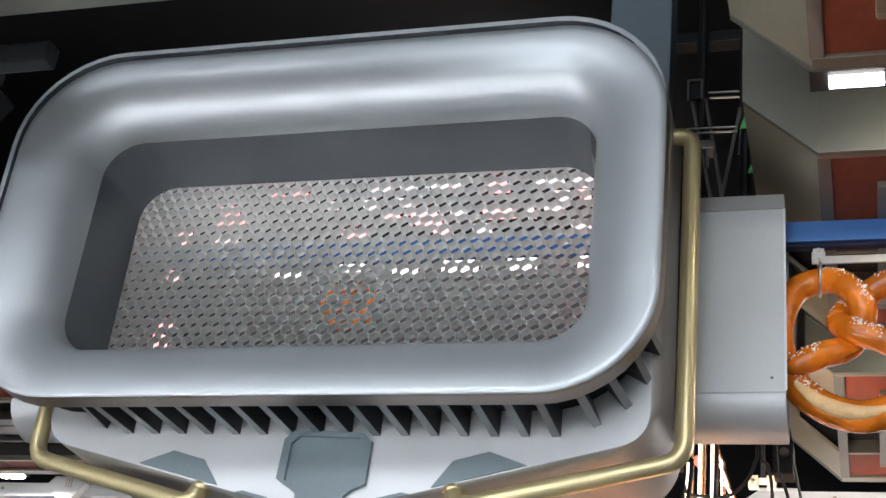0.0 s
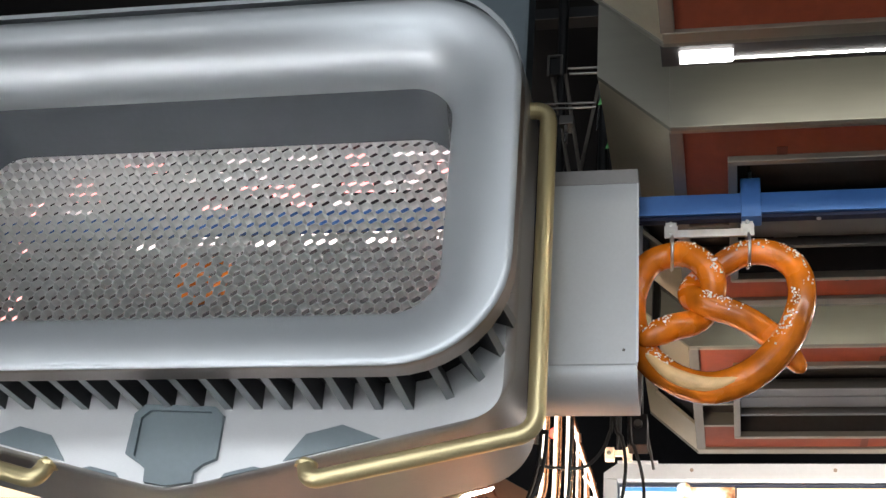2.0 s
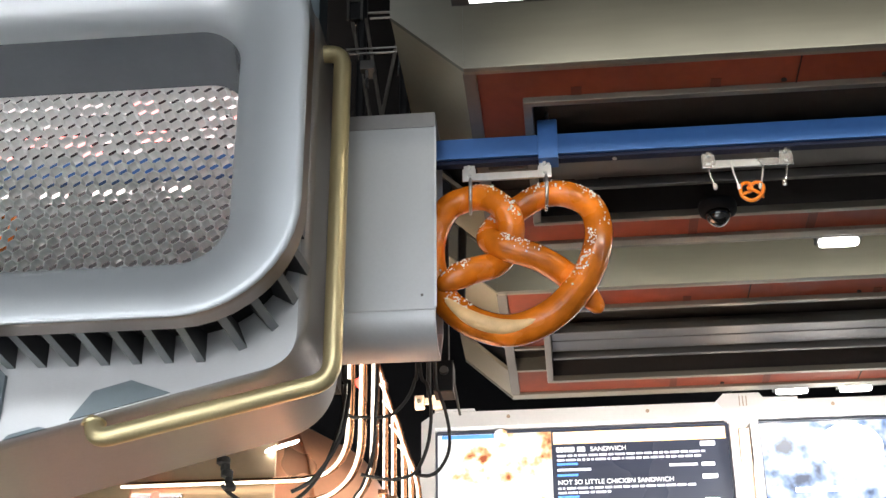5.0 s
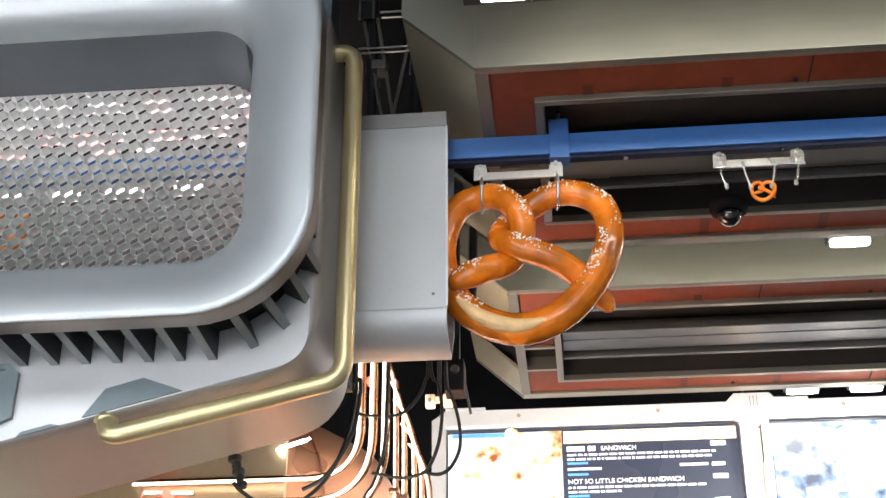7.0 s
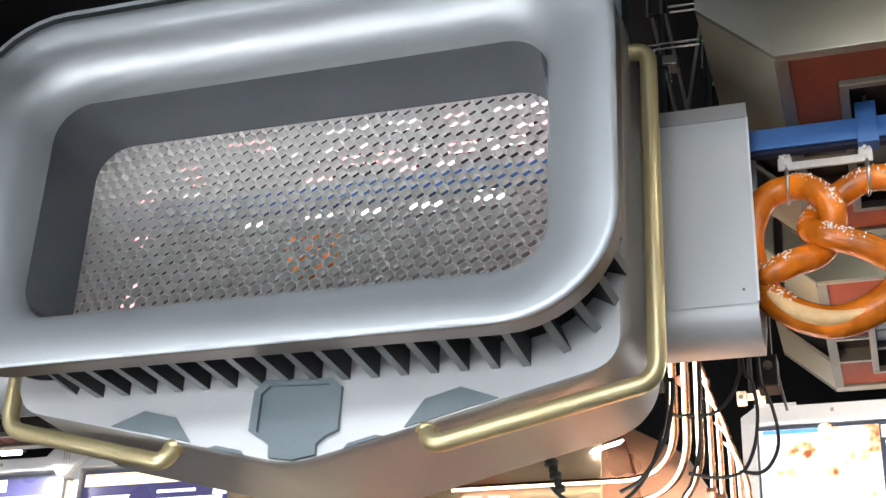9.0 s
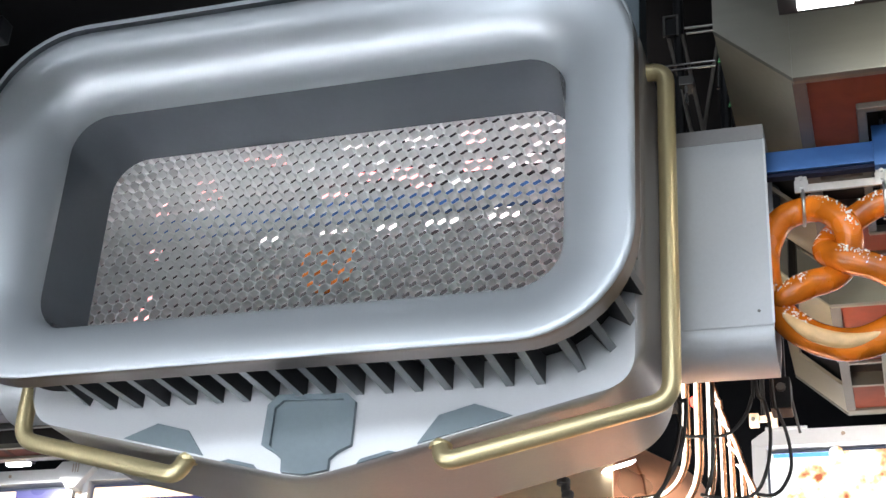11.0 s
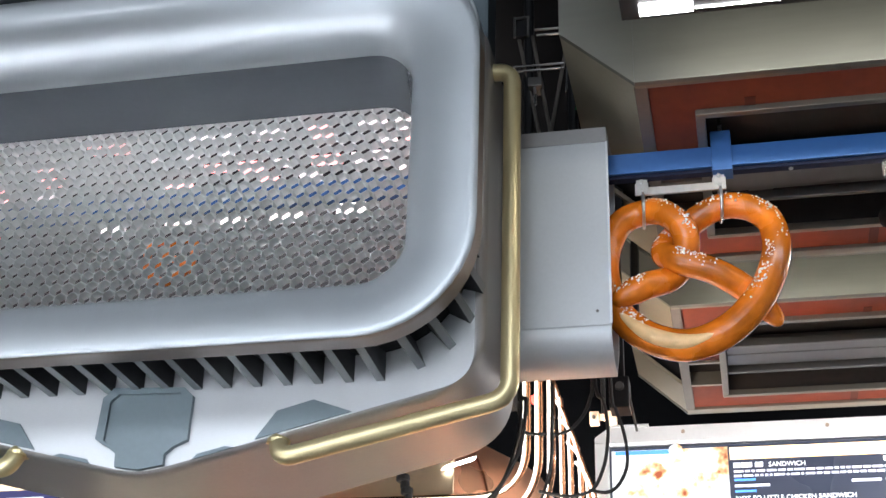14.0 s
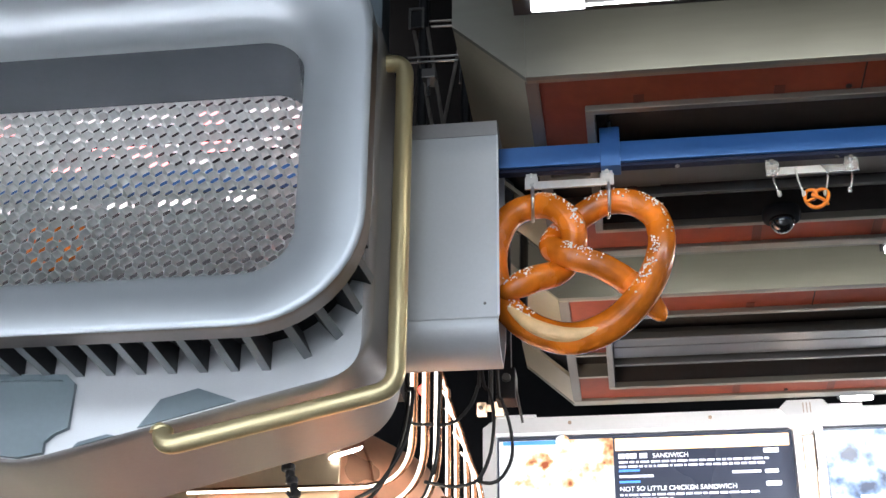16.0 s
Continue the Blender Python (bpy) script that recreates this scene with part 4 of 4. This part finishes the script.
# ---- copper brewing kettle behind the oven ----
def kettle():
    t = thing("copper_kettle", "polished copper brewing kettle with glowing lines along its pipes", "kettle", at=(-0.98, 5.25, 0))
    prof = [(0.75, 0.0), (0.75, 2.2), (0.745, 2.5), (0.715, 2.75), (0.66, 2.93), (0.59, 3.05), (0.46, 3.13), (0.25, 3.19), (0.06, 3.21), (0.05, 3.6)]
    part("vessel", lathe(prof, (-0.98, 5.25, 0), 56), COPPER, t, "polished copper vessel", True)
    # reflected stripes on the copper, put into the shape as raised strips
    for k in range(9):
        a = radians(-75 + 15 * k)
        path = [(-0.98 + (r + 0.004) * math.sin(a), 5.25 - (r + 0.004) * math.cos(a), z) for r, z in prof[1:7]]
        part("reflection_strip", tube(path, 0.006, 6), COPPER, t, "raised copper strip for a reflected stripe", True)
    part("front_panel", slab((-1.75, 4.535, 1.6), (-0.56, 4.555, 3.0), 0.004), GOLDP, t, "pale gold control panel")
    # tubes that run along the panel and bend up beside the vessel
    for k in range(3):
        z, x = 2.775 - 0.066 * k, -0.345 + 0.036 * k
        path = bent([(-1.0 - 0.5 * k, 4.50, z), (x, 4.50, z), (x, 4.50, 3.45)], 0.15 + 0.04 * k, 12)
        part("glow_line", tube(path, 0.0048, 8), LINEGLOW, t, "warm white glowing line along a copper pipe", True)
        part("copper_pipe", tube([p + Vector((0.010, 0.012, 0.009)) for p in path], 0.008, 8), SPACKLE, t, "copper pipe behind the tube", True)
    for k, (x, top) in enumerate(((-0.257, 3.149), (-0.231, 3.056), (-0.201, 2.977), (-0.178, 2.90), (-0.154, 2.836))):
        path = smooth_path([(x - 0.060, 4.62, top + 0.075), (x - 0.030, 4.62, top + 0.035), (x - 0.008, 4.62, top - 0.03), (x, 4.62, top - 0.10), (x + 0.003, 4.62, 2.5), (x + 0.003, 4.62, 1.4)], 8)
        # white highlight of each rod, put in as a thin glowing tube
        part("glow_line", tube(path, 0.0030, 8), LINEGLOW, t, "warm white glowing line along a copper pipe", True)
        part("copper_pipe", tube([p + Vector((0.0075, 0.010, 0)) for p in path], 0.0042, 8), SPACKLE, t, "polished copper pipe", True)
        part("pipe_clip", slab((x - 0.012, 4.605, 2.76 - 0.02 * k), (x + 0.018, 4.635, 2.775 - 0.02 * k), 0.002), SPACKLE, t)
    part("indicator", lathe([(0.016, 0), (0.016, -0.02), (0.008, -0.034)], (-0.90, 4.535, 2.748), 16, "y"), REDLAMP, t, "red glowing indicator lamp", True)
    part("indicator", lathe([(0.014, 0), (0.014, -0.02), (0.008, -0.03)], (-0.325, 4.60, 3.10), 16, "y"), REDLAMP, t, "red glowing indicator lamp", True)
    part("valve", tube([(-0.97, 4.515, 2.752), (-0.82, 4.515, 2.747)], 0.008, 8), CHROME, t)
    part("glowing_oval", prism(rounded([(-0.592, 2.866), (-0.50, 2.892), (-0.484, 2.905), (-0.576, 2.880)], 0.010, 4), "y", 4.512, 4.520), LAMP, t, "white glowing oval in front of the kettle")
    return t


kettle()


# ---- cables ----
def cable(points, r=0.0052, plug=False):
    t = thing("cable", "black rubber cable drooping below the oven and duct", "cable", "hanging cables", at=points[0])
    part("cord", tube(smooth_path(points, 8), r, 8), RUBBER, t, "", True)
    if plug:
        x, y, z = points[0]
        for k, q in enumerate((0.019, 0.013, 0.017, 0.011, 0.014)):
            part("plug", lathe([(q * 0.8, 0.0), (q, -0.005), (q, -0.016), (q * 0.8, -0.02)], (x + 0.006 * k, y, z + 0.075 - 0.018 * k), 12), RUBBER, t)


cable([(-0.625, 4.20, 2.675), (-0.60, 4.21, 2.65), (-0.54, 4.26, 2.625), (-0.46, 4.32, 2.66), (-0.40, 4.38, 2.75), (-0.36, 4.42, 2.88), (-0.345, 4.44, 3.0), (-0.35, 4.44, 3.12), (-0.36, 4.3, 3.3)], 0.0055, True)
cable([(-0.144, 4.5, 3.5), (-0.144, 4.5, 3.113), (-0.15, 4.5, 3.066), (-0.169, 4.5, 3.014), (-0.208, 4.5, 2.969), (-0.246, 4.5, 2.956), (-0.296, 4.5, 2.958), (-0.343, 4.48, 2.963), (-0.36, 4.47, 3.05)])
cable([(-0.15, 4.5, 3.5), (-0.136, 4.5, 3.113), (-0.114, 4.5, 3.052), (-0.103, 4.5, 2.982), (-0.104, 4.5, 2.925), (-0.115, 4.5, 2.857), (-0.145, 4.5, 2.791), (-0.19, 4.5, 2.771), (-0.239, 4.5, 2.771), (-0.30, 4.48, 2.78)])
cable([(-0.10, 4.5, 3.5), (-0.09, 4.5, 3.08), (-0.078, 4.5, 3.022), (-0.06, 4.5, 2.963), (-0.05, 4.5, 2.9), (-0.053, 4.5, 2.844), (-0.078, 4.5, 2.795), (-0.11, 4.5, 2.776), (-0.15, 4.51, 2.785)])
cable([(-0.326, 4.30, 3.3), (-0.326, 4.3, 3.015), (-0.309, 4.3, 2.989), (-0.315, 4.3, 2.895), (-0.332, 4.3, 2.825), (-0.372, 4.3, 2.751), (-0.412, 4.3, 2.705), (-0.46, 4.3, 2.68)], 0.006)
cable([(-0.265, 4.52, 3.3), (-0.265, 4.5, 2.945), (-0.267, 4.5, 2.885), (-0.277, 4.5, 2.818), (-0.298, 4.5, 2.752), (-0.33, 4.5, 2.68), (-0.36, 4.5, 2.4), (-0.36, 4.5, 1.2)], 0.006)


# ---- black rigging above and beside the duct ----
def rigging():
    t = thing("rigging_truss", "black steel rigging truss with bright clamps and green tape", "truss", at=(-0.2, 4.4, 5.2))
    for x in (-0.315, -0.175):
        part("upright", tube([(x, 4.4, 3.55), (x, 4.4, 5.2)], 0.017, 10), BLACKMETAL, t)
    part("upright", slab((-0.09, 4.42, 3.62), (-0.03, 4.48, 5.2), 0.004), BLACKMETAL, t)
    part("upright", tube([(-0.03, 4.7, 3.35), (-0.02, 4.7, 3.7), (-0.02, 4.7, 5.2)], 0.014, 8), BLACKMETAL, t)
    for x0, x1, z in ((-0.293, -0.193, 4.303), (-0.287, -0.193, 4.281), (-0.362, -0.200, 4.164), (-0.352, -0.198, 4.146)):
        part("rung", tube([(x0, 4.38, z), (x1, 4.38, z - 0.002)], 0.0040, 8), ALU, t, "dull steel rung")
    for p, q in (((-0.348, 4.29), (-0.279, 3.90)), ((-0.302, 4.285), (-0.244, 3.90)), ((-0.19, 4.24), (-0.246, 3.90))):
        part("brace", tube([(p[0], 4.39, p[1]), (q[0], 4.39, q[1])], 0.006, 8), DARKTRIM, t, "thin slanting steel brace")
    c = part("clamp", slab((-0.352, 4.37, 4.276), (-0.317, 4.43, 4.340), 0.004), BLACKMETAL, t, "black square pipe clamp")
    for lo, hi in (((-0.360, 4.36, 4.268), (-0.353, 4.369, 4.348)), ((-0.316, 4.36, 4.268), (-0.309, 4.369, 4.348)), ((-0.352, 4.36, 4.341), (-0.317, 4.369, 4.348))):
        part("clamp_edge", slab(lo, hi, 0.001), ALU, c)
    c = part("clamp", slab((-0.313, 4.36, 4.072), (-0.268, 4.42, 4.106), 0.004), ALU, t, "small bright pipe clamp")
    part("clamp_bolt", tube([(-0.292, 4.37, 4.072), (-0.290, 4.37, 4.005)], 0.005, 8), CHROME, c)
    part("crossbar", slab((-0.42, 4.42, 4.545), (-0.1, 4.48, 4.59), 0.003), BLACKMETAL, t)
    part("crossbar", slab((-0.36, 4.41, 3.60), (-0.06, 4.47, 3.64), 0.003), BLACKMETAL, t)
    for x, z, q in ((-0.176, 4.165, 0.026), (-0.153, 3.99, 0.02)):
        part("tape", prism([(x - q * 0.5, z - q), (x + q * 0.6, z - q * 0.8), (x + q * 0.1, z + q)], "y", 4.36, 4.364), GREEN, t, "scrap of green tape")
    part("bracket", slab((-0.105, 4.58, 3.06), (-0.045, 4.66, 3.16), 0.006), BLACKMETAL, t, "black steel bracket behind the duct")
    part("bracket_rod", tube([(-0.048, 4.6, 3.11), (-0.027, 4.6, 2.99)], 0.004, 8), ALU, t)
    part("bracket_bolt", lathe([(0.012, -0.012), (0.014, -0.004), (0.014, 0.0)], (-0.072, 4.58, 3.125), 10, "y"), ALU, t)
    part("bracket_arm", slab((-0.085, 4.60, 3.16), (-0.060, 4.64, 3.64), 0.003), BLACKMETAL, t)
    part("tape_strip", tube([(-0.182, 4.37, 4.225), (-0.191, 4.37, 4.047)], 0.004, 6), CHROME, t)


rigging()


def junction_box():
    t = thing("junction_box", "small cream junction box under the duct", "junction box", at=(-0.19, 5.02, 3.16))
    for x in (-0.21, -0.152):
        part("case", slab((x, 5.0, 3.170), (x + 0.031, 5.03, 3.212), 0.004), BEIGE, t)
    part("bridge", slab((-0.179, 5.01, 3.186), (-0.152, 5.025, 3.206), 0.002), BEIGE, t)
    part("conduit", tube([(-0.165, 5.02, 3.2), (-0.165, 5.02, 5.2)], 0.008, 8), BLACKMETAL, t)
    part("knob", lathe([(0.007, 0), (0.007, -0.010), (0.005, -0.014)], (-0.196, 5.0, 3.19), 10, "y"), ALU, t)


junction_box()


# ---- soffit in front of the oven ----
def soffit():
    t = thing("soffit_beam", "dull beige metal soffit hung from the ceiling", "soffit", at=(-3, 2.6, ZC))
    part("casing", slab((-5.0, 2.30, ZC), (-0.9, 2.86, ZC + 0.35), 0.006), FASCIA, t)
    for x in (-4.5, -1.4):
        part("hanging_rod", tube([(x, 2.55, ZC + 0.3), (x, 2.55, 5.2)], 0.008, 6), BLACKMETAL, t)
    c = part("clamp", slab((-2.15, 3.02, ZC - 0.01), (-1.8, 3.07, ZC + 0.05), 0.006), BLACKMETAL, t, "black beam clamp")
    part("clamp_jaw", prism([(-2.2, ZC - 0.06), (-2.02, ZC - 0.06), (-1.99, ZC - 0.02), (-2.03, ZC + 0.02), (-2.2, ZC + 0.02)], "y", 3.10, 3.2, 0.004), BLACKMETAL, c)
    part("clamp_arm", slab((-2.12, 2.8, ZC + 0.051), (-2.05, 3.2, ZC + 0.09), 0.004), BLACKMETAL, c)


soffit()
